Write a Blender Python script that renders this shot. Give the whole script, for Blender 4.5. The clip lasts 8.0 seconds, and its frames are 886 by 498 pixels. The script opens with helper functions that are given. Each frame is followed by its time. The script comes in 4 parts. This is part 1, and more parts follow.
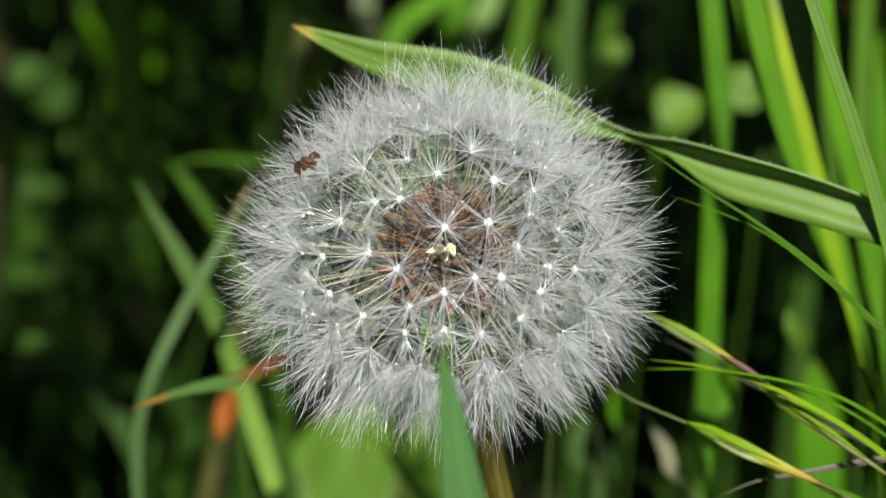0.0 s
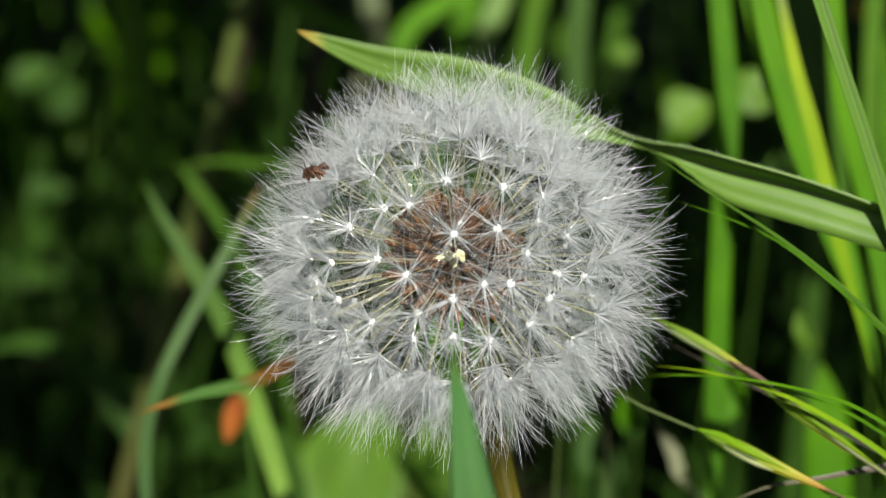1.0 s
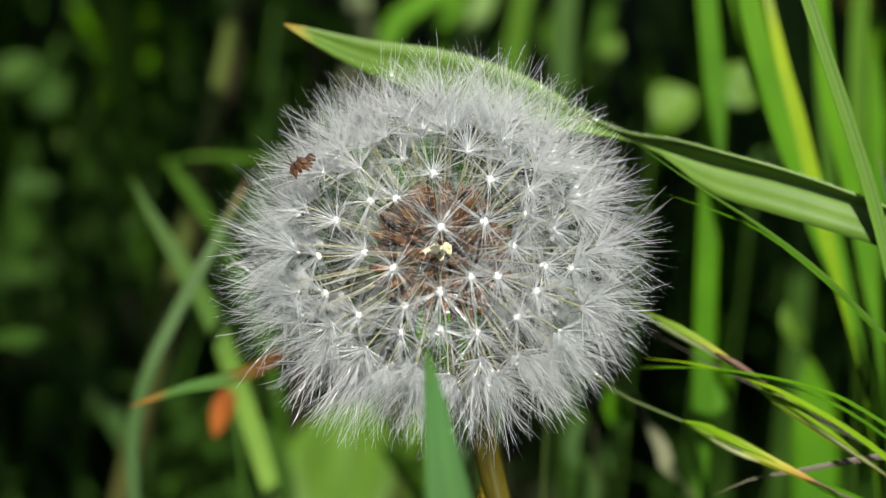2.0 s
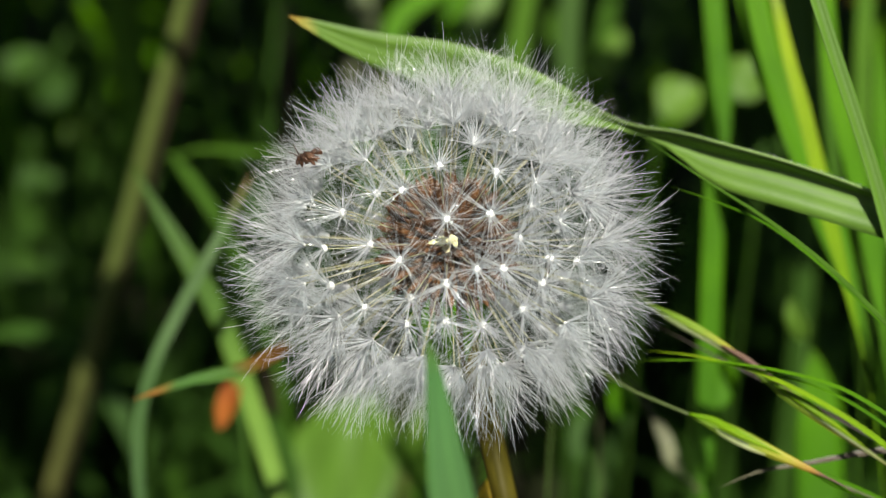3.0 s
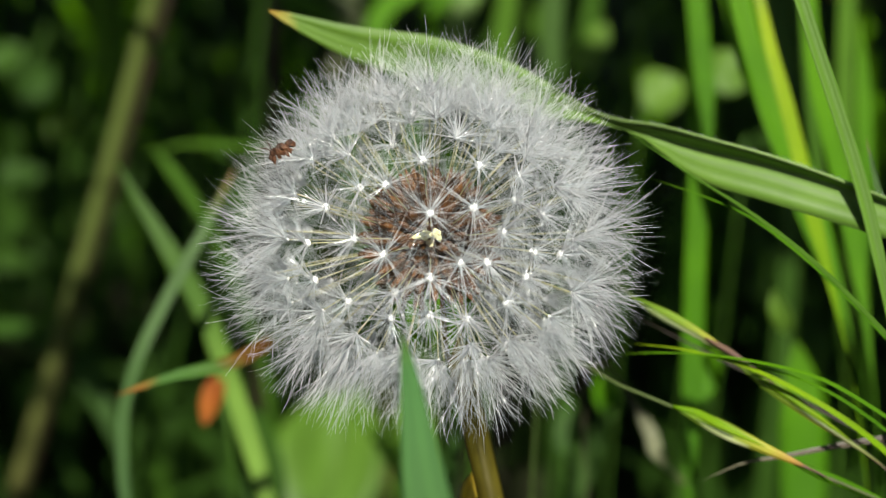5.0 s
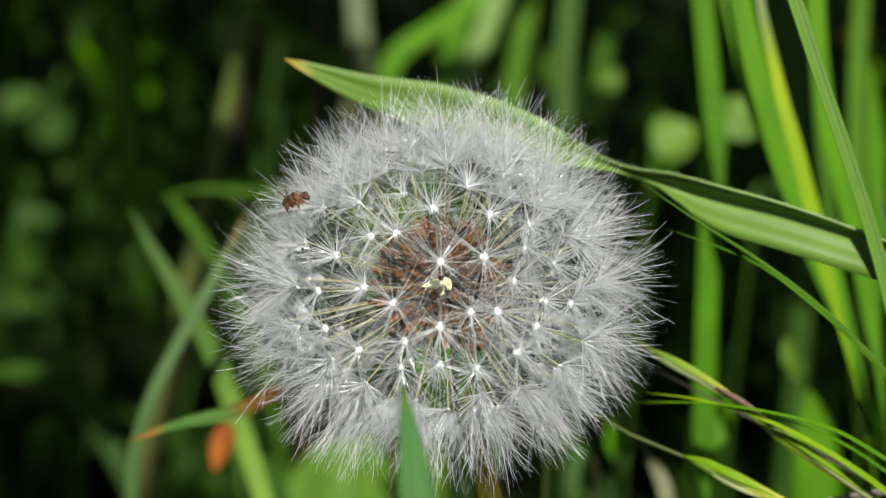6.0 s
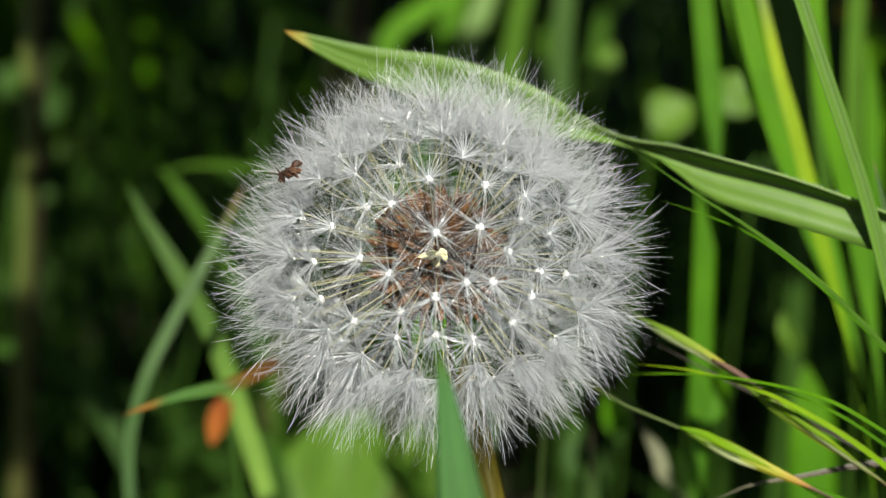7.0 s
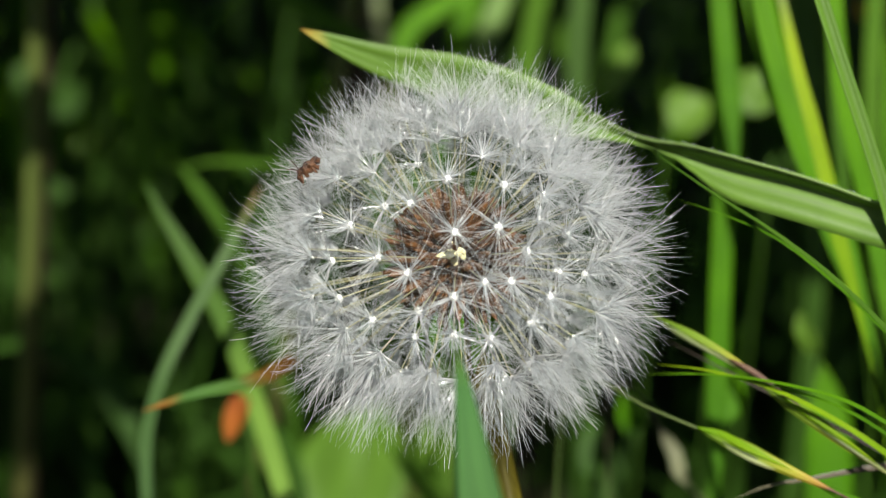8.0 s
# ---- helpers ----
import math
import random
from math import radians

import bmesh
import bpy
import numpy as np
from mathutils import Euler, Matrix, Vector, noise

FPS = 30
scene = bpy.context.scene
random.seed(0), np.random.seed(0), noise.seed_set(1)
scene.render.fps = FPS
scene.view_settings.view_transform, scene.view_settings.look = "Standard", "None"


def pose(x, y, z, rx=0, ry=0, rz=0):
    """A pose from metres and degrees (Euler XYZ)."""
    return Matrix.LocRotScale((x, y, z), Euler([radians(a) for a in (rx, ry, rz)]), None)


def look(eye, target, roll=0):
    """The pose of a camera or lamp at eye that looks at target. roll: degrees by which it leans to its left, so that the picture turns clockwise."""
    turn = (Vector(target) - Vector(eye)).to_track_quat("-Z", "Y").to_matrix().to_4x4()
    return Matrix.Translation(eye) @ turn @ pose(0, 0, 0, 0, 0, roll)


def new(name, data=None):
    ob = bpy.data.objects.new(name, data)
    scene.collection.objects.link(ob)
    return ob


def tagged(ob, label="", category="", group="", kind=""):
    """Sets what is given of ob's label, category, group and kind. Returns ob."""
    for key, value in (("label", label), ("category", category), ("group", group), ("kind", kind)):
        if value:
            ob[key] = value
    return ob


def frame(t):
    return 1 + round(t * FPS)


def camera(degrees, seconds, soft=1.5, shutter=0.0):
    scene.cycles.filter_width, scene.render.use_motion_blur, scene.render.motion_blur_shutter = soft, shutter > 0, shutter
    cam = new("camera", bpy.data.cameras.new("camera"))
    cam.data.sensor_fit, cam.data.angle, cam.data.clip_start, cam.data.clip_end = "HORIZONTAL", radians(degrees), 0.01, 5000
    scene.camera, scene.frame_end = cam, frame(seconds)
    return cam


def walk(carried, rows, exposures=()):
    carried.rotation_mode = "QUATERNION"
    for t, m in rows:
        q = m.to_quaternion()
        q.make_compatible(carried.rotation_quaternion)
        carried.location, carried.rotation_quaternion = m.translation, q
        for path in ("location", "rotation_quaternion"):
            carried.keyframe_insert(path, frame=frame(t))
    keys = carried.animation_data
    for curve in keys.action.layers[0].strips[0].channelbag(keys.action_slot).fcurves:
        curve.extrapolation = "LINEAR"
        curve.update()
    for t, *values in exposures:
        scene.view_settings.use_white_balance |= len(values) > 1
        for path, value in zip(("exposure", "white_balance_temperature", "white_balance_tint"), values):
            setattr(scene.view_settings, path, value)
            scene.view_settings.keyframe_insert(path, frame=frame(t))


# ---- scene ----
cam = camera(36.0, 8.0, soft=1.0)
cam.data.dof.use_dof = True
cam.data.dof.focus_distance = 0.1415
cam.data.dof.aperture_fstop = 16.5
walk(cam, [
    (0, pose(-0.00037, -0.14076, 0.41183, 70.000, 0, 0.000)),
    (0.2, pose(-0.00050, -0.14074, 0.41190, 69.988, 0, -0.204)),
    (0.3, pose(-0.00056, -0.14072, 0.41193, 69.998, 0, -0.204)),
    (0.5, pose(-0.00068, -0.14070, 0.41200, 70.074, 0, 0.064)),
    (0.7, pose(-0.00063, -0.14065, 0.41214, 70.150, 0, 0.385)),
    (0.8, pose(-0.00061, -0.14062, 0.41221, 70.121, 0, 0.394)),
    (1, pose(-0.00056, -0.14057, 0.41235, 70.040, 0, 0.328)),
    (1.2, pose(-0.00046, -0.14058, 0.41233, 70.002, 0, 0.214)),
    (1.3, pose(-0.00041, -0.14058, 0.41232, 69.983, 0, 0.090)),
    (1.5, pose(-0.00031, -0.14059, 0.41230, 69.917, 0, -0.121)),
    (1.7, pose(-0.00036, -0.14061, 0.41225, 69.893, 0, -0.176)),
    (2.8, pose(-0.00063, -0.14070, 0.41199, 69.570, 0, -0.280)),
    (3, pose(-0.00068, -0.14072, 0.41195, 69.587, 0, -0.045)),
    (3.2, pose(-0.00061, -0.14071, 0.41197, 69.603, 0, 0.133)),
    (3.3, pose(-0.00057, -0.14071, 0.41198, 69.575, 0, 0.147)),
    (3.5, pose(-0.00050, -0.14070, 0.41200, 69.563, 0, -0.012)),
    (3.7, pose(-0.00035, -0.14071, 0.41198, 69.551, 0, -0.242)),
    (3.8, pose(-0.00027, -0.14071, 0.41197, 69.508, 0, -0.380)),
    (4, pose(-0.00012, -0.14072, 0.41195, 69.297, 0, -0.560)),
    (4.2, pose(-0.00022, -0.14072, 0.41195, 69.040, 0, -0.833)),
    (5.3, pose(-0.00072, -0.14070, 0.41200, 69.640, 0, -0.573)),
    (5.5, pose(-0.00081, -0.14070, 0.41200, 70.000, 0, -0.420)),
    (5.7, pose(-0.00063, -0.14062, 0.41221, 70.667, 0, -0.304)),
    (5.8, pose(-0.00055, -0.14058, 0.41232, 71.004, 0, -0.247)),
    (6, pose(-0.00037, -0.14051, 0.41253, 71.133, 0, -0.183)),
    (6.2, pose(-0.00027, -0.14058, 0.41234, 71.137, 0, -0.309)),
    (6.3, pose(-0.00022, -0.14061, 0.41225, 71.152, 0, -0.361)),
    (6.5, pose(-0.00012, -0.14068, 0.41206, 70.995, 0, -0.413)),
    (6.7, pose(-0.00015, -0.14074, 0.41190, 70.606, 0, -0.475)),
    (6.8, pose(-0.00016, -0.14077, 0.41182, 70.378, 0, -0.480)),
    (7, pose(-0.00019, -0.14083, 0.41165, 70.287, 0, -0.292)),
    (7.2, pose(-0.00021, -0.14078, 0.41179, 70.316, 0, -0.000)),
    (7.3, pose(-0.00022, -0.14075, 0.41186, 70.359, 0, 0.161)),
    (7.5, pose(-0.00025, -0.14070, 0.41200, 70.292, 0, 0.192)),
    (7.7, pose(-0.00037, -0.14070, 0.41200, 70.135, 0, 0.104)),
    (7.8, pose(-0.00044, -0.14070, 0.41200, 70.135, 0, 0.199)),
    (8, pose(-0.00056, -0.14070, 0.41200, 70.109, 0, 0.366)),
])

# ---- world, sun ----
SUN_EL, SUN_AZ = 43.0, 186.0     # height, and turn from straight ahead towards the left, in degrees
world = bpy.data.worlds.new("sky")
scene.world = world
world.use_nodes = True
wn = world.node_tree.nodes
sky = wn.new("ShaderNodeTexSky")
sky.sky_type = "NISHITA"
sky.sun_disc = False
sky.sun_elevation = radians(SUN_EL)
sky.sun_rotation = radians(-SUN_AZ)
world.node_tree.links.new(sky.outputs[0], wn["Background"].inputs[0])
wn["Background"].inputs[1].default_value = 0.056
sun = new("sun", bpy.data.lights.new("sun", "SUN"))
sun.data.energy = 5.0
sun.data.angle = radians(0.53)
sun.data.color = (1.0, 0.965, 0.86)
sun_from = Vector((-math.sin(radians(SUN_AZ)) * math.cos(radians(SUN_EL)), math.cos(radians(SUN_AZ)) * math.cos(radians(SUN_EL)), math.sin(radians(SUN_EL))))
sun.matrix_world = look(sun_from * 5, (0, 0, 0))


scene.view_settings.exposure = 0.82


# ---- materials ----
def material(name):
    m = bpy.data.materials.new(name)
    m.use_nodes = True
    nt = m.node_tree
    return m, nt, nt.nodes["Principled BSDF"], nt.nodes["Material Output"]


def add(nt, kind, **inputs):
    n = nt.nodes.new("ShaderNode" + kind)
    for k, v in inputs.items():
        n.inputs[k.replace("_", " ")].default_value = v
    return n


def ramp(nt, stops, source):
    r = nt.nodes.new("ShaderNodeValToRGB")
    while len(r.color_ramp.elements) < len(stops):
        r.color_ramp.elements.new(0.5)
    for e, (at, c) in zip(r.color_ramp.elements, stops):
        e.position = min(1.0, at)
        e.color = (*c, 1)
    nt.links.new(source, r.inputs[0])
    return r


def mixed(nt, fac, a, b, blend="MIX"):
    m = nt.nodes.new("ShaderNodeMix")
    m.data_type = "RGBA"
    m.blend_type = blend
    for i, v in ((0, fac), (6, a), (7, b)):
        if isinstance(v, (int, float)):
            m.inputs[i].default_value = v
        elif isinstance(v, tuple):
            m.inputs[i].default_value = (*v, 1)
        else:
            nt.links.new(v, m.inputs[i])
    return m.outputs[2]


def leafy(name, stops, through_col, share=0.45, rough=0.42, veins=9.0, blotch=0.35, grain=400.0, spec=0.3):
    """A leaf surface: colours along the blade (uv y), parallel veins across it (uv x), light let through."""
    m, nt, bsdf, out = material(name)
    uv = add(nt, "UVMap")
    sep = nt.nodes.new("ShaderNodeSeparateXYZ")
    nt.links.new(uv.outputs[0], sep.inputs[0])
    geo = nt.nodes.new("ShaderNodeTexCoord")
    info = nt.nodes.new("ShaderNodeObjectInfo")
    big = add(nt, "TexNoise", Scale=grain * 0.35, Detail=4.0)
    nt.links.new(geo.outputs["Object"], big.inputs["Vector"])
    shift = nt.nodes.new("ShaderNodeMath")
    shift.operation = "MULTIPLY_ADD"
    centred = nt.nodes.new("ShaderNodeMath")
    centred.operation = "SUBTRACT"
    nt.links.new(big.outputs[0], centred.inputs[0])
    centred.inputs[1].default_value = 0.5
    nt.links.new(centred.outputs[0], shift.inputs[0])
    shift.inputs[1].default_value = 0.12
    nt.links.new(sep.outputs[1], shift.inputs[2])
    base = ramp(nt, stops, shift.outputs[0]).outputs[0]
    wave = nt.nodes.new("ShaderNodeMath")
    wave.operation = "MULTIPLY"
    nt.links.new(sep.outputs[0], wave.inputs[0])
    wave.inputs[1].default_value = veins * math.tau
    sine = nt.nodes.new("ShaderNodeMath")
    sine.operation = "SINE"
    nt.links.new(wave.outputs[0], sine.inputs[0])
    vein = ramp(nt, [(0.0, (0.9, 0.9, 0.9)), (0.75, (1, 1, 1)), (1.0, (1.1, 1.1, 1.06))], sine.outputs[0]).outputs[0]
    col = mixed(nt, 1.0, base, vein, "MULTIPLY")
    stretch = nt.nodes.new("ShaderNodeVectorMath")
    stretch.operation = "MULTIPLY"
    nt.links.new(uv.outputs[0], stretch.inputs[0])
    stretch.inputs[1].default_value = (22.0, 3.0, 1.0)
    fibres = add(nt, "TexNoise", Scale=1.0, Detail=4.0, Roughness=0.65)
    nt.links.new(stretch.outputs[0], fibres.inputs["Vector"])
    streak = ramp(nt, [(0.3, (0.8, 0.82, 0.8)), (0.5, (1, 1, 1)), (0.72, (1.12, 1.1, 1.06))], fibres.outputs[0]).outputs[0]
    col = mixed(nt, 1.0, col, streak, "MULTIPLY")
    spots = ramp(nt, [(0.3, (0.7, 0.74, 0.7)), (0.6, (1.08, 1.05, 1.0))], big.outputs[0]).outputs[0]
    col = mixed(nt, blotch, col, mixed(nt, 1.0, col, spots, "MULTIPLY"))
    own = ramp(nt, [(0.0, (0.72, 0.78, 0.7)), (1.0, (1.2, 1.15, 1.1))], info.outputs["Random"]).outputs[0]
    col = mixed(nt, 1.0, col, own, "MULTIPLY")
    nt.links.new(col, bsdf.inputs["Base Color"])
    bsdf.inputs["Roughness"].default_value = rough
    bsdf.inputs["Specular IOR Level"].default_value = spec
    fine = add(nt, "TexNoise", Scale=grain * 6, Detail=3.0)
    nt.links.new(geo.outputs["Object"], fine.inputs["Vector"])
    height = nt.nodes.new("ShaderNodeMath")
    nt.links.new(fine.outputs[0], height.inputs[0])
    nt.links.new(sine.outputs[0], height.inputs[1])
    bump = add(nt, "Bump", Strength=0.35, Distance=0.0001)
    nt.links.new(height.outputs[0], bump.inputs["Height"])
    nt.links.new(bump.outputs[0], bsdf.inputs["Normal"])
    thin = add(nt, "BsdfTranslucent")
    nt.links.new(mixed(nt, 1.0, mixed(nt, 0.6, col, through_col), vein, "MULTIPLY"), thin.inputs[0])
    mix = add(nt, "MixShader", Fac=share)
    nt.links.new(bsdf.outputs[0], mix.inputs[1])
    nt.links.new(thin.outputs[0], mix.inputs[2])
    nt.links.new(mix.outputs[0], out.inputs[0])
    return m


G = (0.082, 0.235, 0.003)
grass = leafy("grass_leaf", [(0, (0.07, 0.19, 0.012)), (0.4, G), (0.9, (0.095, 0.25, 0.003)), (1, (0.11, 0.23, 0.008))], (0.19, 0.42, 0.003), rough=0.5, spec=0.12, blotch=0.65, veins=6.0, grain=260.0)
grass_blue = leafy("grass_leaf_bluish", [(0, (0.05, 0.12, 0.035)), (0.8, (0.06, 0.16, 0.05)), (1, (0.09, 0.17, 0.04))], (0.12, 0.33, 0.07), share=0.35, veins=2.0)
grass_dark = leafy("grass_leaf_dark", [(0, (0.05, 0.12, 0.01)), (1, (0.06, 0.14, 0.012))], (0.12, 0.28, 0.01), share=0.3, rough=0.75, veins=2.0, spec=0.1)
grass_yellow = leafy("grass_leaf_yellowing", [(0, (0.13, 0.29, 0.004)), (1, (0.22, 0.36, 0.005))], (0.3, 0.5, 0.004), spec=0.2)
grass_strip = leafy("grass_leaf_bleached", [(0, (0.14, 0.30, 0.004)), (0.45, (0.26, 0.40, 0.006)), (0.66, (0.30, 0.42, 0.01)), (0.74, (0.22, 0.30, 0.08)), (0.82, (0.30, 0.35, 0.22)), (1, (0.2, 0.27, 0.12))], (0.34, 0.52, 0.01), spec=0.25)
grass_keel = leafy("grass_leaf_keeled", [(0, (0.075, 0.16, 0.018)), (1, (0.085, 0.18, 0.022))], (0.16, 0.34, 0.015), share=0.3, rough=0.5, veins=1.0, spec=0.2)
grass_pink = leafy("grass_leaf_pink_tip", [(0, (0.045, 0.1, 0.03)), (0.86, (0.065, 0.13, 0.035)), (0.96, (0.2, 0.17, 0.07)), (1, (0.34, 0.16, 0.1))], (0.12, 0.33, 0.07), share=0.35)
grass_rust = leafy("grass_leaf_rusty_tip", [(0, (0.06, 0.14, 0.03)), (0.69, (0.06, 0.14, 0.03)), (0.76, (0.06, 0.14, 0.03)), (0.784, (0.22, 0.075, 0.01)), (0.812, (0.24, 0.10, 0.012)), (0.836, (0.09, 0.20, 0.03)), (0.939, (0.08, 0.20, 0.04)), (0.962, (0.40, 0.18, 0.03)), (1, (0.42, 0.12, 0.03))], (0.30, 0.34, 0.04))
grass_pale = leafy("grass_leaf_pale_veined", [(0, (0.068, 0.14, 0.018)), (0.96, (0.074, 0.15, 0.018)), (0.98, (0.26, 0.24, 0.05)), (1.0, (0.34, 0.13, 0.03))], (0.25, 0.42, 0.06), share=0.12, rough=0.55, veins=3.0, blotch=0.7)
# Lit base and shaded upper part of the slanting blade, put into its colour.
grass_slant = leafy("grass_leaf_shaded_top", [(0, (0.17, 0.29, 0.055)), (0.35, (0.14, 0.25, 0.04)), (0.6, (0.055, 0.12, 0.016)), (1, (0.035, 0.085, 0.009))], (0.15, 0.3, 0.03), share=0.25, veins=2.0, spec=0.1)
grass_withered = leafy("grass_leaf_withered", [(0, (0.07, 0.07, 0.04)), (0.5, (0.22, 0.23, 0.15)), (1, (0.16, 0.17, 0.08))], (0.3, 0.3, 0.15), share=0.2, veins=3.0, blotch=0.7)
rust = leafy("rust_leaf", [(0, (0.30, 0.07, 0.010)), (0.7, (0.44, 0.13, 0.018)), (1, (0.40, 0.12, 0.03))], (0.5, 0.16, 0.02), veins=2.0, rough=0.7, blotch=0.9)
broad = leafy("broad_leaf_green", [(0, (0.11, 0.22, 0.025)), (1, (0.13, 0.25, 0.03))], (0.22, 0.40, 0.03), veins=3.0, rough=0.5)
# Darker copy of the leaf green; shade is put into its colour.
dull = leafy("leaf_shade_dark", [(0, (0.027, 0.068, 0.008)), (1, (0.036, 0.088, 0.010))], (0.08, 0.2, 0.012), veins=3.0, share=0.24, rough=0.6, spec=0.15)
straw = leafy("stalk_green_straw", [(0, (0.085, 0.08, 0.028)), (0.5, (0.08, 0.108, 0.027)), (1, (0.1, 0.13, 0.032))], (0.18, 0.25, 0.05), share=0.2, veins=3.0)
dry = leafy("dry_stalk", [(0, (0.02, 0.014, 0.010)), (1, (0.032, 0.022, 0.016))], (0.2, 0.12, 0.08), share=0.15, veins=3.0)
stemmy = leafy("flower_stem", [(0, (0.055, 0.036, 0.006)), (0.9, (0.07, 0.052, 0.008)), (0.97, (0.17, 0.15, 0.02)), (1.02, (0.25, 0.3, 0.05))], (0.35, 0.2, 0.02), share=0.25, veins=2.0, blotch=0.5, grain=250.0, spec=0.1)
spike = leafy("spikelet_husk", [(0, (0.12, 0.24, 0.02)), (0.4, (0.20, 0.32, 0.03)), (0.68, (0.38, 0.38, 0.04)), (0.86, (0.40, 0.24, 0.04)), (1, (0.14, 0.06, 0.05))], (0.4, 0.42, 0.06), veins=3.0)


def hairy(name, col, share, rough, glint=0.0, gloss=0.0):
    """Fine pale fibres: they shine, let light through and carry tiny barbs that glint."""
    m, nt, bsdf, out = material(name)
    geo = nt.nodes.new("ShaderNodeNewGeometry")
    own = ramp(nt, [(0.0, tuple(c * 0.72 for c in col)), (0.6, tuple(c * 0.95 for c in col)), (1.0, col)], geo.outputs["Random Per Island"]).outputs[0]
    nt.links.new(own, bsdf.inputs["Base Color"])
    bsdf.inputs["Roughness"].default_value = rough
    bsdf.inputs["Specular IOR Level"].default_value = 0.9
    if glint:
        co = nt.nodes.new("ShaderNodeTexCoord")
        barbs = add(nt, "TexNoise", Scale=3600.0, Detail=3.0)
        nt.links.new(co.outputs["Object"], barbs.inputs["Vector"])
        bump = add(nt, "Bump", Strength=glint, Distance=0.00005)
        nt.links.new(barbs.outputs[0], bump.inputs["Height"])
    thin = add(nt, "BsdfTranslucent")
    nt.links.new(own, thin.inputs[0])
    mix = add(nt, "MixShader", Fac=share)
    nt.links.new(bsdf.outputs[0], mix.inputs[1])
    nt.links.new(thin.outputs[0], mix.inputs[2])
    last = mix
    if gloss:
        shine = add(nt, "BsdfGlossy", Roughness=0.18)
        if glint:
            nt.links.new(bump.outputs[0], shine.inputs["Normal"])
        last = add(nt, "MixShader", Fac=gloss)
        nt.links.new(mix.outputs[0], last.inputs[1])
        nt.links.new(shine.outputs[0], last.inputs[2])
        mix = last
    nt.links.new(last.outputs[0], out.inputs[0])
    return m


white_hair = hairy("pappus_hair", (0.875, 0.93, 0.955), 0.55, 0.3, 0.5, 0.14)
bright_hair = hairy("pappus_hair_stout", (0.97, 0.985, 1.0), 0.48, 0.3, 0.5, 0.3)
hub_white = hairy("pappus_hub", (0.93, 0.93, 0.9), 0.1, 0.5)
beak_tan = hairy("beak", (0.50, 0.48, 0.25), 0.3, 0.35)


def solid(name, stops, scale, rough, bump_d=0.0002, spec=0.4):
    m, nt, bsdf, out = material(name)
    co = nt.nodes.new("ShaderNodeTexCoord")
    info = nt.nodes.new("ShaderNodeObjectInfo")
    n1 = add(nt, "TexNoise", Scale=scale, Detail=6.0, Roughness=0.6)
    n2 = add(nt, "TexNoise", Scale=scale * 7, Detail=3.0)
    for n in (n1, n2):
        nt.links.new(co.outputs["Object"], n.inputs["Vector"])
    col = ramp(nt, stops, n1.outputs[0]).outputs[0]
    own = ramp(nt, [(0.0, (0.6, 0.6, 0.6)), (1.0, (1.25, 1.25, 1.25))], info.outputs["Random"]).outputs[0]
    col = mixed(nt, 1.0, col, own, "MULTIPLY")
    nt.links.new(mixed(nt, 0.3, col, n2.outputs[1], "OVERLAY"), bsdf.inputs["Base Color"])
    bsdf.inputs["Roughness"].default_value = rough
    bsdf.inputs["Specular IOR Level"].default_value = spec
    bump = add(nt, "Bump", Strength=0.6, Distance=bump_d)
    nt.links.new(n2.outputs[0], bump.inputs["Height"])
    nt.links.new(bump.outputs[0], bsdf.inputs["Normal"])
    return m


achene_brown = solid("achene_brown", [(0.3, (0.05, 0.026, 0.011)), (0.7, (0.185, 0.085, 0.029))], 900, 0.4)
receptacle_pale = solid("receptacle_pale", [(0.3, (0.5, 0.48, 0.25)), (0.7, (0.7, 0.66, 0.4))], 800, 0.6)
debris_brown = solid("debris_brown", [(0.35, (0.016, 0.008, 0.005)), (0.72, (0.149, 0.061, 0.024))], 1300, 0.45)
# Near-black soil: the shade under the grass is put into its colour.
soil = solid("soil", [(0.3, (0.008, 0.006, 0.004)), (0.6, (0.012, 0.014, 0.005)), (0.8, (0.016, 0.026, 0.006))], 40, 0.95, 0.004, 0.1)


# ---- mesh helpers ----
def link_mesh(name, verts, faces, mats, uvs=None, parent=None, label="", smooth=True):
    me = bpy.data.meshes.new(name)
    me.from_pydata([tuple(v) for v in verts], [], faces)
    for m in mats if isinstance(mats, (list, tuple)) else [mats]:
        me.materials.append(m)
    if uvs is not None:
        layer = me.uv_layers.new(name="UVMap")
        idx = np.zeros(len(me.loops), dtype=np.int32)
        me.loops.foreach_get("vertex_index", idx)
        layer.data.foreach_set("uv", np.asarray(uvs, dtype=np.float32)[idx].ravel())
    if smooth:
        me.polygons.foreach_set("use_smooth", [True] * len(me.polygons))
    me.update()
    ob = new(name, me)
    ob.parent = parent
    return tagged(ob, label)


def spline(pts, n):
    """n + 1 points along a smooth curve through pts."""
    p = [Vector(q) for q in pts]
    seg = [max((b - a).length, 1e-9) for a, b in zip(p, p[1:])]
    way = [(b - a) / l for a, b, l in zip(p, p[1:], seg)]
    tan = [way[0]] + [(way[i] * seg[i + 1] + way[i + 1] * seg[i]) / (seg[i] + seg[i + 1]) for i in range(len(way) - 1)] + [way[-1]]
    total, res = sum(seg), []
    for k in range(n + 1):
        d, i = total * k / n, 0
        while i < len(seg) - 1 and d > seg[i]:
            d -= seg[i]
            i += 1
        l = seg[i]
        t = min(1.0, d / l)
        res.append(p[i] * (2 * t ** 3 - 3 * t * t + 1) + tan[i] * (l * (t ** 3 - 2 * t * t + t)) + p[i + 1] * (3 * t * t - 2 * t ** 3) + tan[i + 1] * (l * (t ** 3 - t * t)))
    return res


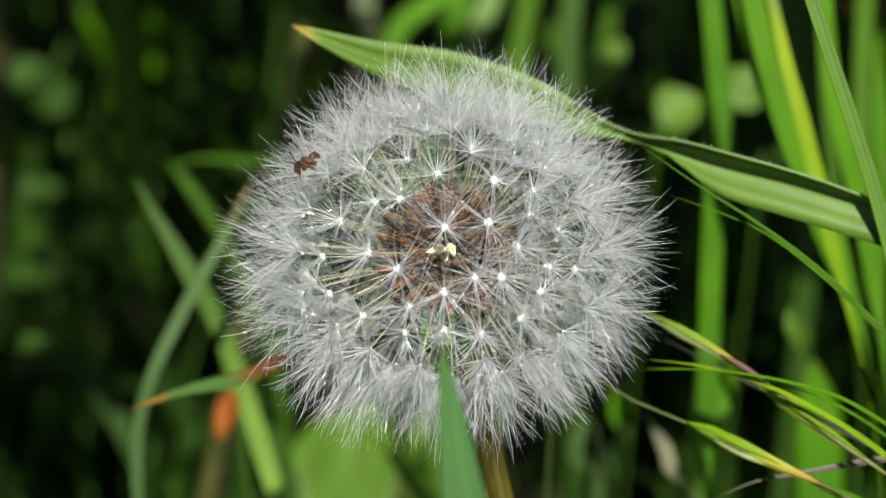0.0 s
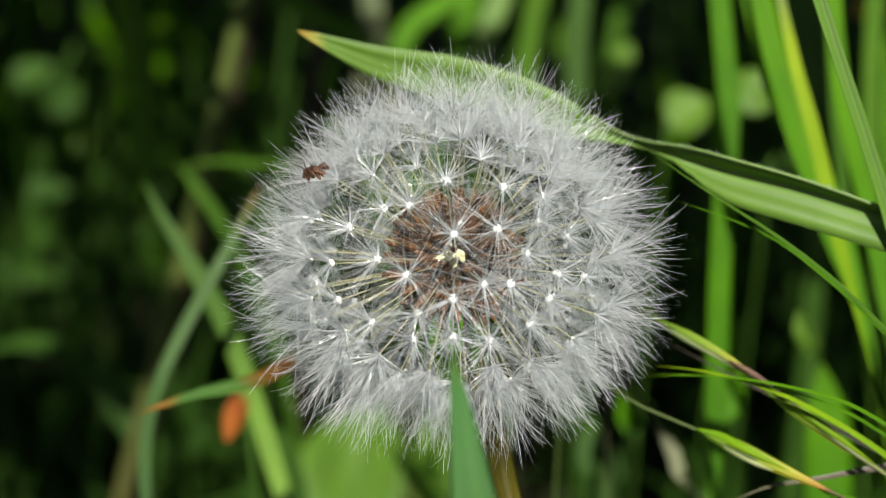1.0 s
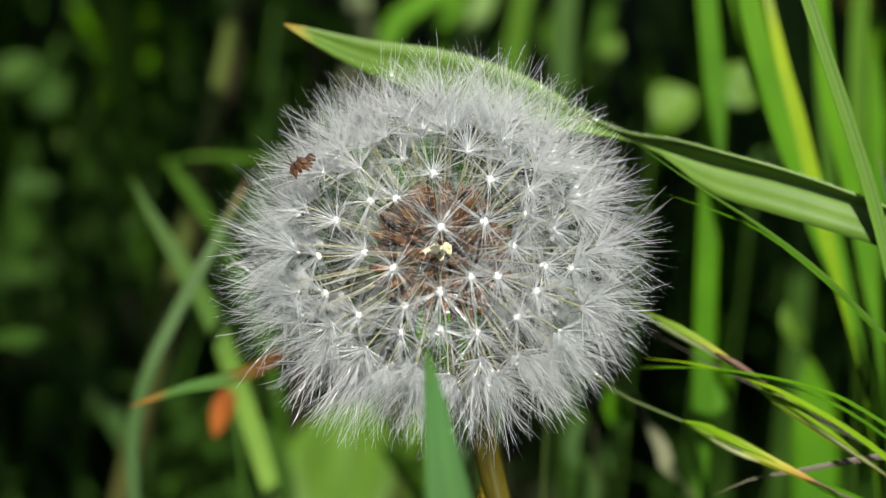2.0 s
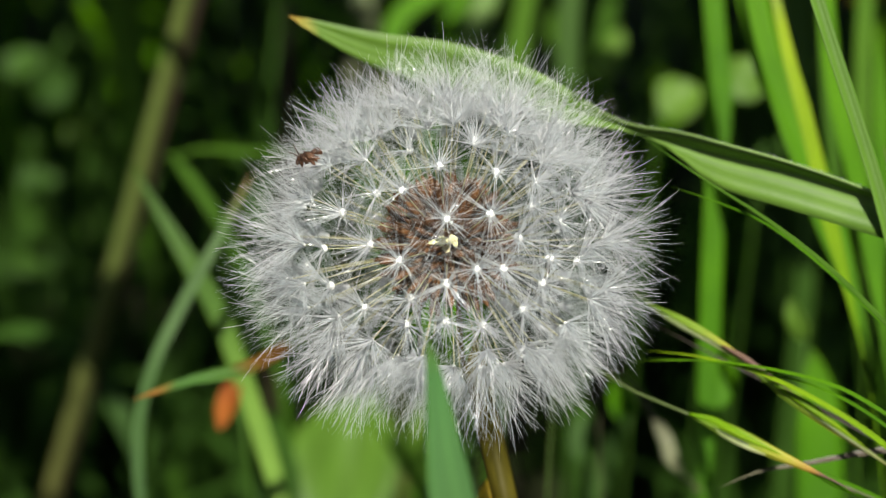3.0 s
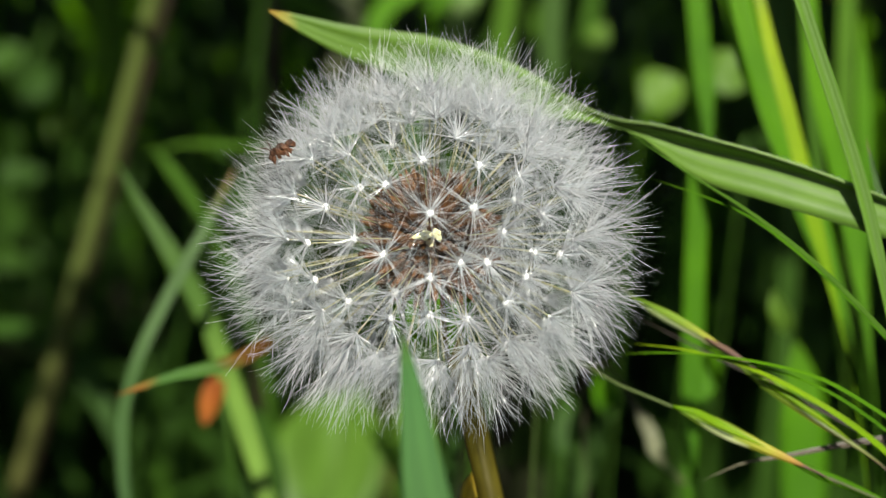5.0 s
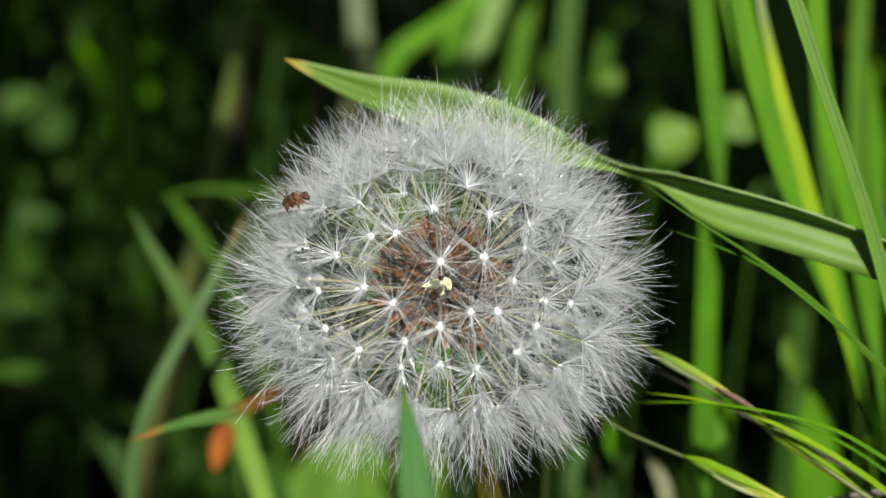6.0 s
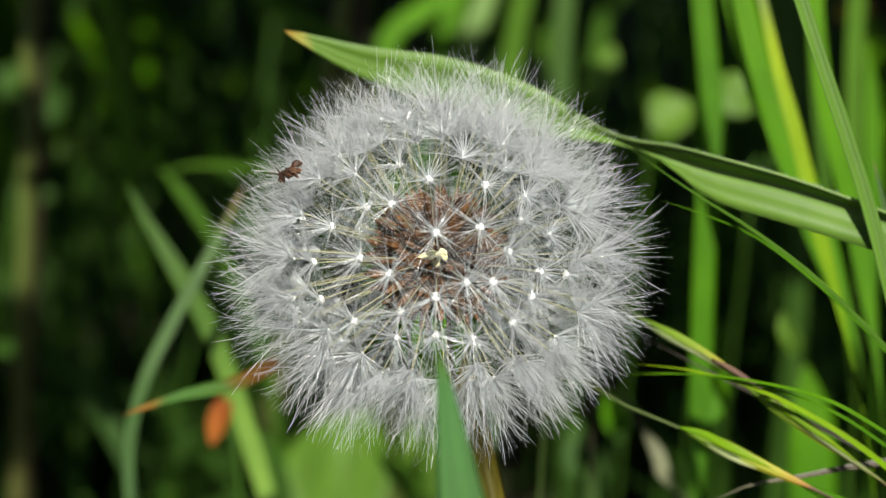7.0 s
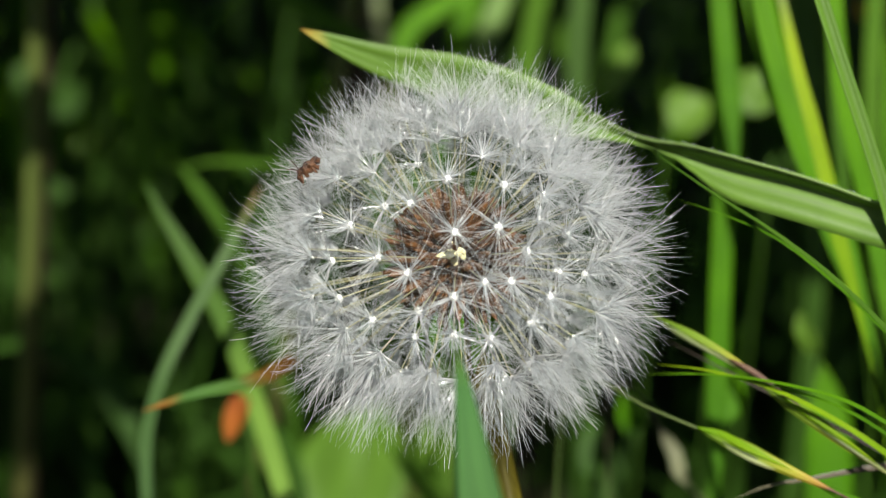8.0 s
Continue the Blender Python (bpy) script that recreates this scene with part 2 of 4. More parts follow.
def ribbon(pts, width, face, fold=20.0, twist=0.0, n=22, base=0.75, tip=0.35, thick=0.00022, wavy=0.0, seed=0, start=0.0, round_=0.25, flat=None, waist=0.0, rolls=(), lop=0.0, cols=5):
    """A grass leaf along pts from root to tip: a folded strip with thickness. face: where its upper side looks; fold: how far each half is raised; flat: the same towards the tip, where it differs; waist: how far it is pinched half way; rolls: (share of its length, degrees) by which it turns about its length; lop: how much narrower its upper half is at the root, and its lower half half way."""
    rnd = random.Random(seed)
    line = spline(pts, n)
    face = Vector(face).normalized()
    verts, uvs, faces = [], [], []
    ph = rnd.random() * 6
    for k, c in enumerate(line):
        v = max(0.0, (k / n - start) / (1 - start))
        t = (line[min(k + 1, n)] - line[max(k - 1, 0)]).normalized()
        side = t.cross(face).normalized()
        up = side.cross(t).normalized()
        roll = float(np.interp(v, *zip(*rolls))) if rolls else 0.0
        turn = Matrix.Rotation(radians(twist * v + roll) + wavy * math.sin(ph + v * 9), 3, t)
        side, up = turn @ side, turn @ up
        w = width / 2 * min(1.0, base + (1 - base) * v / 0.25) * min(1.0, ((1 - v) / tip) ** 0.75 if v > 1 - tip else 1.0)  # narrows to the tip
        w = max(w * (1 - waist * math.exp(-((v - 0.53) / 0.08) ** 2)), width * 0.012)
        lift = math.tan(radians(fold + (flat - fold) * min(1.0, max(0.0, (v - 0.5) / 0.12)) if flat is not None else fold))
        for s in (1, -1):
            for j in range(cols):
                u = j / (cols - 1) * 2 - 1
                b = w * (1 - lop * (max(0.0, 1 - v / 0.6) if u > 0 else math.exp(-((v - 0.5) / 0.07) ** 2)))
                h = abs(u) * b * lift * (1 - round_ * abs(u))
                e = thick * (1.15 - abs(u)) * (0.4 + 0.6 * (1 - v))
                verts.append(c + side * (u * b) + up * (h + s * e / 2))
                uvs.append(((u + 1) / 2, v))
    m = cols * 2
    for k in range(n):
        a, b = k * m, (k + 1) * m
        for j in range(cols - 1):
            faces.append((a + j, a + j + 1, b + j + 1, b + j))
            faces.append((a + cols + j + 1, a + cols + j, b + cols + j, b + cols + j + 1))
        faces.append((a + cols, a, b, b + cols))
        faces.append((a + cols - 1, a + m - 1, b + m - 1, b + cols - 1))
    faces.append(tuple(range(cols - 1, -1, -1)) + tuple(range(cols, m)))
    e = n * m
    faces.append(tuple(range(e, e + cols)) + tuple(range(e + m - 1, e + cols - 1, -1)))
    return verts, faces, uvs


def tube(pts, r0, r1, n=20, sides=10, power=1.0, dent=0.0, seed=0):
    """A round, tapering stem along pts."""
    rnd = random.Random(seed)
    line = spline(pts, n)
    verts, faces, uvs = [], [], []
    ref = Vector((0.3, 0.2, 1)) if abs((line[-1] - line[0]).normalized().z) < 0.8 else Vector((1, 0.2, 0))
    for k, c in enumerate(line):
        v = k / n
        t = (line[min(k + 1, n)] - line[max(k - 1, 0)]).normalized()
        a = t.cross(ref).normalized()
        b = t.cross(a)
        r = r0 + (r1 - r0) * v ** power
        for j in range(sides):
            q = j / sides * math.tau
            rr = r * (1 + dent * math.sin(3 * q + seed) + dent * rnd.uniform(-0.6, 0.6))
            verts.append(c + a * (rr * math.cos(q)) + b * (rr * math.sin(q)))
            uvs.append((j / sides, v))
    for k in range(n):
        for j in range(sides):
            i = (j + 1) % sides
            faces.append((k * sides + j, k * sides + i, (k + 1) * sides + i, (k + 1) * sides + j))
    faces.append(tuple(range(sides - 1, -1, -1)))
    faces.append(tuple(range(n * sides, (n + 1) * sides)))
    return verts, faces, uvs


def joined(*pieces):
    verts, faces, uvs = [], [], []
    for v, f, u in pieces:
        o = len(verts)
        verts += v
        uvs += u
        faces += [tuple(i + o for i in q) for q in f]
    return verts, faces, uvs


def about(ob, root):
    """Move an object's origin to root, its mesh staying where it is."""
    ob.data.transform(Matrix.Translation(-Vector(root)))
    ob.location = root
    return ob


TOWARDS = (0, -0.85, 0.5)       # roughly back along the view


def blade(pts, width, mat, label, face=TOWARDS, root=None, group="grass shoots", **kw):
    """One grass leaf. pts run from low to tip; a root on the ground is put before them."""
    low = Vector(pts[0])
    if root is None:
        d = (Vector(pts[0]) - Vector(pts[1])).normalized()
        root = (low.x + d.x * 0.06, low.y + d.y * 0.03 + 0.01, 0)
    mid = low.lerp(Vector(root), 0.5) + Vector((0, 0, 0.02))
    r = Vector(root)
    thing = new("grass_shoot")
    thing.location = r
    line = [Vector(q) - r for q in (root, mid, *pts)]
    seed = len(bpy.data.objects)
    seg = [(b - a).length for a, b in zip(line, line[1:])]
    kw["start"] = (seg[0] + seg[1]) / sum(seg)
    kw.setdefault("n", 130)
    v, f, u = ribbon(line, width, face, seed=seed, **kw)
    link_mesh("leaf", v, f, mat, u, thing)
    v, f, u = tube([line[0], line[0].lerp(line[1], 0.5), line[1].lerp(line[2], 0.3)], max(0.0006, width * 0.28), max(0.0005, width * 0.2), 10, 8)
    link_mesh("sheath", v, f, mat, u, thing)
    return tagged(thing, label, "grass", group)


# ---- ground ----
def ground():
    n, verts, faces = 60, [], []
    xs = [math.copysign(abs(q) ** 4 * 400, q) for q in np.linspace(-1, 1, n + 1)]
    for y in xs:
        for x in xs:
            near = max(0.0, 1 - math.hypot(x, y) / 30)
            verts.append((x, y + 0.4, -0.004 + near * 0.012 * noise.noise((x * 9, y * 9, 0)) - 0.01))
    for j in range(n):
        for i in range(n):
            a = j * (n + 1) + i
            faces.append((a, a + 1, a + n + 2, a + n + 1))
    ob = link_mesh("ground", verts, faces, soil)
    tagged(ob, "meadow soil coloured dark for the shade under the grass", "ground", kind="structure")


ground()


# ---- dandelion ----
HEAD = Vector((0, 0, 0.36))
HUB_R = 0.0165
HAIR_RINGS = 9


def pappus_mesh(name, seed, lo, hi, hairs, length, droop, hub=0.00022, wave=0.012, clumps=0, stouts=0.22, fine=0.58, coarse=2.15, pinch=0.15):
    """The white parachute: a hub and its hairs, along +z from the hub at the origin."""
    rnd = random.Random(seed)
    verts, faces = [], []
    for i in range(5):
        lat = -math.pi / 2 + math.pi * i / 4
        for q in range(8):
            g = q * math.tau / 8
            verts.append(Vector((math.cos(lat) * math.cos(g), math.cos(lat) * math.sin(g), 0.8 * math.sin(lat))) * hub)
    for i in range(4):
        for q in range(8):
            w = (q + 1) % 8
            faces.append((i * 8 + q, i * 8 + w, i * 8 + 8 + w, i * 8 + 8 + q))
    hub_to = len(faces)
    kinds = []
    tufts = [(i * math.tau / max(1, clumps) + rnd.uniform(-0.3, 0.3), rnd.uniform(lo, hi)) for i in range(clumps)]
    for k in range(hairs):
        az = k * 2.39996 + rnd.uniform(-0.3, 0.3)
        th = radians(lo + (hi - lo) * rnd.random() ** 0.7)
        if clumps:
            ta, tt = tufts[k % clumps][0], radians(tufts[k % clumps][1])
            meet = Vector((math.sin(tt) * math.cos(ta), math.sin(tt) * math.sin(ta), math.cos(tt)))
            az = ta + rnd.gauss(0, 0.13 + 0.2 * pinch)
            th = radians(min(hi, max(lo, tufts[k % clumps][1] + rnd.gauss(0, 3.0))))
        ln = length * rnd.uniform(0.7, 1.12)
        d = Vector((math.sin(th) * math.cos(az), math.sin(th) * math.sin(az), math.cos(th)))
        a = d.orthogonal().normalized()
        b = d.cross(a)
        out = Vector((math.cos(az), math.sin(az), -math.tan(th) * 0.4))
        bend = out * (droop + rnd.gauss(0, 0.11)) + a * rnd.gauss(0, 0.11) + b * rnd.gauss(0, 0.11)
        wig = (a * rnd.gauss(0, 1) + b * rnd.gauss(0, 1)) * wave
        if clumps:
            bend += (meet - d) * pinch     # the tips of a tuft lean together
        o = len(verts)
        stout = coarse if rnd.random() < stouts else fine
        for i in range(HAIR_RINGS):
            s = i / (HAIR_RINGS - 1)
            # thick at the hub, knobbly with barbs along the way
            r = (0.000014 - 0.000006 * s + 0.000026 * (1 - s) ** 4 if i < HAIR_RINGS - 1 else 0.000005) * (rnd.uniform(0.65, 1.45) if i else 1.0)
            c = d * (ln * s + 0.0002) + bend * (ln * s * s) + wig * (ln * math.sin(s * 5.5))
            for q in range(3):
                g = q * math.tau / 3 + i * 0.5
                verts.append(c + (a * math.cos(g) + b * math.sin(g)) * (r * stout))
        near = min(range(40), key=lambda i: (verts[i] - d * hub).length_squared)
        faces.append((o, o + 1, near))
        kinds += [2 if stout > 1 else 0] * (1 + 3 * (HAIR_RINGS - 1))
        for i in range(HAIR_RINGS - 1):
            for q in range(3):
                w = (q + 1) % 3
                faces.append((o + i * 3 + q, o + i * 3 + w, o + i * 3 + 3 + w, o + i * 3 + 3 + q))
    me = bpy.data.meshes.new(name)
    me.from_pydata([tuple(v) for v in verts], [], faces)
    me.materials.append(white_hair)
    me.materials.append(hub_white)
    me.materials.append(bright_hair)
    me.polygons.foreach_set("material_index", [1] * hub_to + kinds)
    me.polygons.foreach_set("use_smooth", [True] * len(faces))
    return me


def achene_mesh():
    """The ribbed brown fruit, 3.6 mm long, along +z, with small teeth near its top."""
    verts, faces = [], []
    prof = [(0.0, 0.1), (0.12, 0.28), (0.4, 0.46), (0.62, 0.52), (0.78, 0.44), (0.9, 0.22), (1.0, 0.08)]
    for i, (z, r) in enumerate(prof):
        for q in range(8):
            g = q * math.tau / 8
            rr = r * (1.0 if q % 2 else 0.78) * (1.25 if i == 4 and q % 2 else 1) * 0.00105
            verts.append((rr * math.cos(g), rr * math.sin(g) * 0.75, z * 0.0044))
    for i in range(len(prof) - 1):
        for q in range(8):
            w = (q + 1) % 8
            faces.append((i * 8 + q, i * 8 + w, i * 8 + 8 + w, i * 8 + 8 + q))
    faces.append(tuple(range(7, -1, -1)))
    faces.append(tuple(range(len(verts) - 8, len(verts))))
    return verts, faces


def dandelion():
    thing = new("dandelion")
    thing.location = HEAD
    tagged(thing, "ripe dandelion with a fluffy white seed head on brownish stem", "flower")
    # receptacle: a small pitted dome
    bm = bmesh.new()
    bmesh.ops.create_icosphere(bm, subdivisions=3, radius=0.0036)
    for v in bm.verts:
        v.co *= 1 + 0.05 * noise.noise(v.co * 2200)
    me = bpy.data.meshes.new("receptacle")
    bm.to_mesh(me)
    bm.free()
    me.materials.append(receptacle_pale)
    ob = new("receptacle", me)
    ob.parent = thing
    tagged(ob, "pale pitted seed base")
    # stem from the ground to the head, leaning
    top = Vector((0, 0.001, -0.003))
    v, f, u = tube([(0.048, 0.06, -0.362), (0.036, 0.047, -0.2), Vector((0.0059, -0.0015, 0.3326)) - HEAD, (0.0035, 0.004, -0.018), top], 0.0019, 0.00145, 40, 14, dent=0.03)
    link_mesh("stem", v, f, stemmy, u, thing, "brownish green hollow flower stem")
    # bracts folded back under the head
    for k in range(12):
        g = k * math.tau / 12
        o = Vector((math.cos(g), math.sin(g), 0))
        pts = [Vector((0, 0, -0.0032)) + o * 0.0014, Vector((0, 0, -0.0062)) + o * 0.0042, Vector((0, 0, -0.0125)) + o * 0.0040]
        v, f, u = ribbon(pts, 0.0017, o + Vector((0, 0, 0.4)), 12, n=8, seed=k)
        link_mesh("bract", v, f, grass, u, thing, "green bract folded back")
    # seeds: those that face the open side, then the rest of the ball
    facing = [
        (-6, 52), (-23, 40), (-36, 37), (-50, 26), (-31, 18), (-18, 14), (-1, 30), (18, 31), (28, 48), (39, 31), (65, 45), (50, 23),
        (28, 21), (40, 11), (10, 12), (20, 11), (-33, 60), (5, 72), (57, 62), (-77, 58), (-79, 38), (-1, 7), (-13, 1), (55, 6), (27, -5),
        (-1, -7), (-15, -9), (-54, 11), (-47, -1), (-31, -5), (12, -9), (35, 3)]
    rnd = random.Random(4)
    dirs = []
    for az, el in facing:
        a, e = radians(az), radians(el)
        dirs.append(Vector((math.sin(a) * math.cos(e), -math.cos(a) * math.cos(e), math.sin(e))))
    stem_way = Vector((0.18, 0.25, -1)).normalized()
    slot = Vector((0.06, -0.62, -0.78)).normalized()
    for k in range(1500):
        if len(dirs) >= 210:
            break
        d = Vector((rnd.gauss(0, 1), rnd.gauss(0, 1), rnd.gauss(0, 1))).normalized()
        if d.dot(stem_way) > 0.93 or d.dot(slot) > 0.975:
            continue
        front = d.dot(Vector((0, -0.94, 0.34))) > 0.82
        gap = 0.34 if front else 0.2 if d.z < -0.12 or d.z > 0.5 else 0.235
        if min((d - q).length for q in dirs) > gap:
            dirs.append(d)
    open_p = [pappus_mesh("pappus", s, 18, 76, 100, 0.0084, 0.10, wave=0.02, clumps=22, stouts=0.34) for s in range(5)]
    face_p = [pappus_mesh("pappus", 30 + s, 30, 84, 78, 0.0088, 0.08, 0.00053, clumps=20, stouts=0.32, fine=0.52, coarse=1.8) for s in range(6)]
    rim_p = [pappus_mesh("pappus", 60 + s, 14, 76, 106, 0.0084, 0.10, wave=0.02, clumps=22, stouts=0.34) for s in range(4)]
    thin_p = [pappus_mesh("pappus", 50 + s, 20, 74, 60, 0.0092, 0.10, clumps=15, stouts=0.14) for s in range(3)]
    half_p = [pappus_mesh("pappus", 10 + s, 14, 66, 96, 0.0086, 0.04, wave=0.03, clumps=15, stouts=0.36, pinch=0.3) for s in range(5)]
    shut_p = [pappus_mesh("pappus", 20 + s, 4, 50, 80, 0.0092, -0.02, wave=0.05, clumps=9, stouts=0.42, pinch=0.5) for s in range(6)]
    av, af = achene_mesh()
    first = None
    beak = None
    for i, d in enumerate(dirs):
        q = d.to_track_quat("Z", "Y").to_matrix().to_4x4() @ Matrix.Rotation(rnd.uniform(0, 6.28), 4, "Z")
        loose = 0.09 if d.z > -0.3 else 0.24
        tilt = Matrix.Rotation(rnd.gauss(0, loose), 4, "X") @ Matrix.Rotation(rnd.gauss(0, loose), 4, "Y")
        if first is None:
            first = link_mesh("seed", av, af, achene_brown)
            me = first.data
            ob = first
        else:
            ob = new("seed", me)
        ob.parent = thing
        ob.matrix_basis = q @ Matrix.Translation((0, 0, 0.0040))
        low = -d.z
        squat = max(0.0, low - 0.35)
        reach = HUB_R * (1.0 - 0.11 * max(0, d.z) - 0.32 * squat) * (1 if d.y < -0.55 else rnd.uniform(0.97, 1.08))
        if beak is None:
            bv, bf, _ = tube([(0, 0, 0), (0.00005, 0, 0.005), (0, 0, 0.0095)], 0.00008, 0.00006, 6, 5)
            b = link_mesh("beak", bv, bf, beak_tan)
            beak = b.data
        else:
            b = new("beak", beak)
        b.parent = ob
        b.matrix_basis = Matrix.Translation((0, 0, 0.0043)) @ Matrix.Diagonal((1, 1, (reach - 0.0083) / 0.0095, 1))
        pick = shut_p if low > 0.42 + rnd.uniform(-0.15, 0.15) else half_p if rnd.random() < 0.25 + 0.4 * max(0, low) else open_p
        if i < len(facing) and pick is not shut_p:
            pick = face_p
        depth = d.dot(Vector((0, -0.94, 0.34)))
        if depth < -0.6 and pick is not shut_p:
            pick = thin_p
        elif d.z > 0.3 and abs(depth) < 0.62:
            pick = rim_p
        p = new("pappus", rnd.choice(pick))
        p.parent = ob
        sz = rnd.uniform(0.9, 1.08) * (1 - 0.40 * squat) * (0.94 if d.z > 0.4 else 1) * (0.9 if d.x < -0.2 and d.z > 0.15 else 0.93 if d.x > 0.4 and d.z < 0.3 else 1)
        p.matrix_basis = Matrix.Translation((0, 0, reach - 0.0040)) @ tilt @ Matrix.Diagonal((sz, sz, sz, 1))
    # two ragged pale scraps left at the middle of the core
    for at, spread, big in ((Vector((-0.0009, -0.0088, 0.0037)), 0.2, 1.0), (Vector((0.0005, -0.0090, 0.0039)), 1.9, 0.8)):
        for k in range(4):
            g = spread + k * 1.65 + 0.3 * math.sin(k * 5.0)
            o = Vector((math.cos(g), -0.15, math.sin(g) * 0.8))
            ln = (0.0012, 0.0008, 0.0013, 0.0007)[k] * big
            v, f, u = ribbon([at, at + o * ln * 0.5 + Vector((0, -0.0002, 0.0001)), at + o * ln], 0.0009 - 0.0001 * (k % 3), (0.3 * math.cos(g), -1, 0.5), 22, n=6, base=0.7, tip=0.6, seed=k)
            link_mesh("scrap", v, f, receptacle_pale, u, thing, "pale yellowish scrap")
    # fruits that have lost their parachutes still crowd the core
    for k in range(560):
        d = Vector((rnd.gauss(0, 1), rnd.gauss(0, 1) - 0.6, rnd.gauss(0, 1))).normalized()
        if d.dot(Vector((0, -0.94, 0.34))) > 0.985:
            continue
        ob = new("achene", me)
        ob.parent = thing
        ob.matrix_basis = d.to_track_quat("Z", "Y").to_matrix().to_4x4() @ Matrix.Rotation(rnd.gauss(0, 0.2), 4, "X") @ Matrix.Translation((0, 0, rnd.uniform(0.0014, 0.0034))) @ Matrix.Diagonal((0.72, 0.72, rnd.uniform(0.85, 1.1), 1))
    return thing


flower = dandelion()

# ---- near leaf blades ----
front_blade = blade([(0.0022, -0.0553, 0.3543), (0.0011, -0.0485, 0.3584), (0.0002, -0.0417, 0.3623), (-0.0006, -0.0364, 0.3653)], 0.0047, grass_blue, "upright bluish green grass blade close before the flower", root=(0.012, -0.035, 0), fold=22, tip=1.0)
long_leaf = blade([(0.067, 0.0091, 0.355), (0.051, 0.0094, 0.3618), (0.0405, 0.0124, 0.3645), (0.0311, 0.0159, 0.366), (0.0186, 0.0202, 0.3688), (0.0049, 0.024, 0.3734), (-0.0097, 0.0253, 0.3769), (-0.019, 0.0265, 0.3803)], 0.0062, grass_pale, "long arching pale green grass leaf with a withered tip", face=(0.05, -1.0, 0.0), root=(0.16, 0.05, 0), fold=54, flat=14, waist=0.68, n=170, lop=0.9, rolls=((0.0, -5), (0.2, -5), (0.32, 0), (0.41, 3), (0.48, 8), (0.54, 4), (0.62, 0)), tip=0.2, round_=0.0)


def upper_edge(thing, low, high):
    """The points of a leaf's upper edge whose x lies between low and high, in its own space."""
    ring = [v.co for v in thing.children[0].data.vertices]
    line = []
    for k in range(0, len(ring), 10):
        p = max(ring[k], ring[k + 4], key=lambda q: q.z)
        if low < p.x + thing.location.x < high:
            line.append(p.copy())
    return line


def leaf_margin(thing, line, r):
    """A rolled margin along a leaf's edge, coloured pale as its sunlit rim, with a sparse fringe of fine hairs."""
    rnd = random.Random(3)
    v, f, u = tube(line, r, r * 0.7, 80, 7, dent=0.08)
    link_mesh("leaf_margin", v, f, margin_lit, u, thing, "rolled leaf margin coloured pale as if sunlit")
    line = spline(line, 160)
    parts = []
    for k in range(240):
        b = line[rnd.randrange(2, 158)] + Vector((0, -0.0001, r * 0.7))
        d = Vector((rnd.gauss(0, 0.5), rnd.gauss(-0.2, 0.4), 1)).normalized() * rnd.uniform(0.00015, 0.00045)
        parts.append(tube([b, b + d * 0.5, b + d], 0.000016, 0.000006, 2, 3))
    v, f, u = joined(*parts)
    tagged(link_mesh("edge_hairs", v, f, white_hair, u, thing, "fringe of fine pale hairs"), kind="stuff")


# Paler than the leaf: the sunlit rim is put into this colour.
margin_lit = leafy("leaf_margin_lit", [(0, (0.17, 0.26, 0.08)), (1, (0.2, 0.3, 0.1))], (0.25, 0.4, 0.1), share=0.2, veins=2.0)
leaf_margin(long_leaf, upper_edge(long_leaf, 0.017, 0.066), 0.00022)
blade([(0.0603, -0.0079, 0.3384), (0.049, -0.0012, 0.3509), (0.0419, 0.0022, 0.3573), (0.0358, 0.0048, 0.3615), (0.0298, 0.0081, 0.3647), (0.022, 0.0119, 0.3694)], 0.00055, grass_dark, "thin green grass leaf crossing under the long leaf", root=(0.13, 0.02, 0), fold=35, tip=0.5)
blade([(0.0614, -0.0062, 0.3371), (0.0497, 0.0005, 0.3497), (0.0424, 0.0039, 0.3562), (0.0359, 0.0066, 0.3605), (0.031, 0.0073, 0.3625), (0.0256, 0.0099, 0.3637)], 0.00045, grass, "fine green tip of a grass leaf", root=(0.13, 0.022, 0), fold=30, tip=0.4)
blade([(0.0524, 0.0016, 0.3496), (0.0486, 0.0071, 0.3647), (0.0466, 0.0093, 0.3707), (0.044, 0.0119, 0.378), (0.0413, 0.0147, 0.3858), (0.039, 0.0171, 0.3925), (0.0366, 0.02, 0.4003)], 0.0017, grass_keel, "upright green grass blade with a dark keel", root=(0.075, 0.03, 0), fold=38, tip=0.12)

# ---- blades behind, sunny side ----
blade([(0.0653, 0.0509, 0.3241), (0.0614, 0.055, 0.3356), (0.0577, 0.0586, 0.3454), (0.0541, 0.062, 0.3548), (0.0497, 0.0656, 0.3646), (0.047, 0.069, 0.3741), (0.045, 0.0719, 0.3822), (0.0419, 0.077, 0.3962)], 0.005, grass, "broad bright green upright grass blade", base=0.02, fold=24, tip=0.12)
blade([(0.0605, 0.0397, 0.3284), (0.0579, 0.0433, 0.3384), (0.055, 0.0469, 0.3485), (0.0531, 0.0499, 0.3566), (0.0513, 0.0522, 0.3631), (0.0497, 0.0542, 0.3685), (0.0484, 0.0562, 0.3739), (0.0473, 0.0578, 0.3785), (0.0462, 0.0598, 0.3839), (0.0438, 0.0645, 0.3971)], 0.0023, grass_strip, "narrow yellow green grass blade with a bleached upper part", base=0.1, fold=26, tip=0.5)
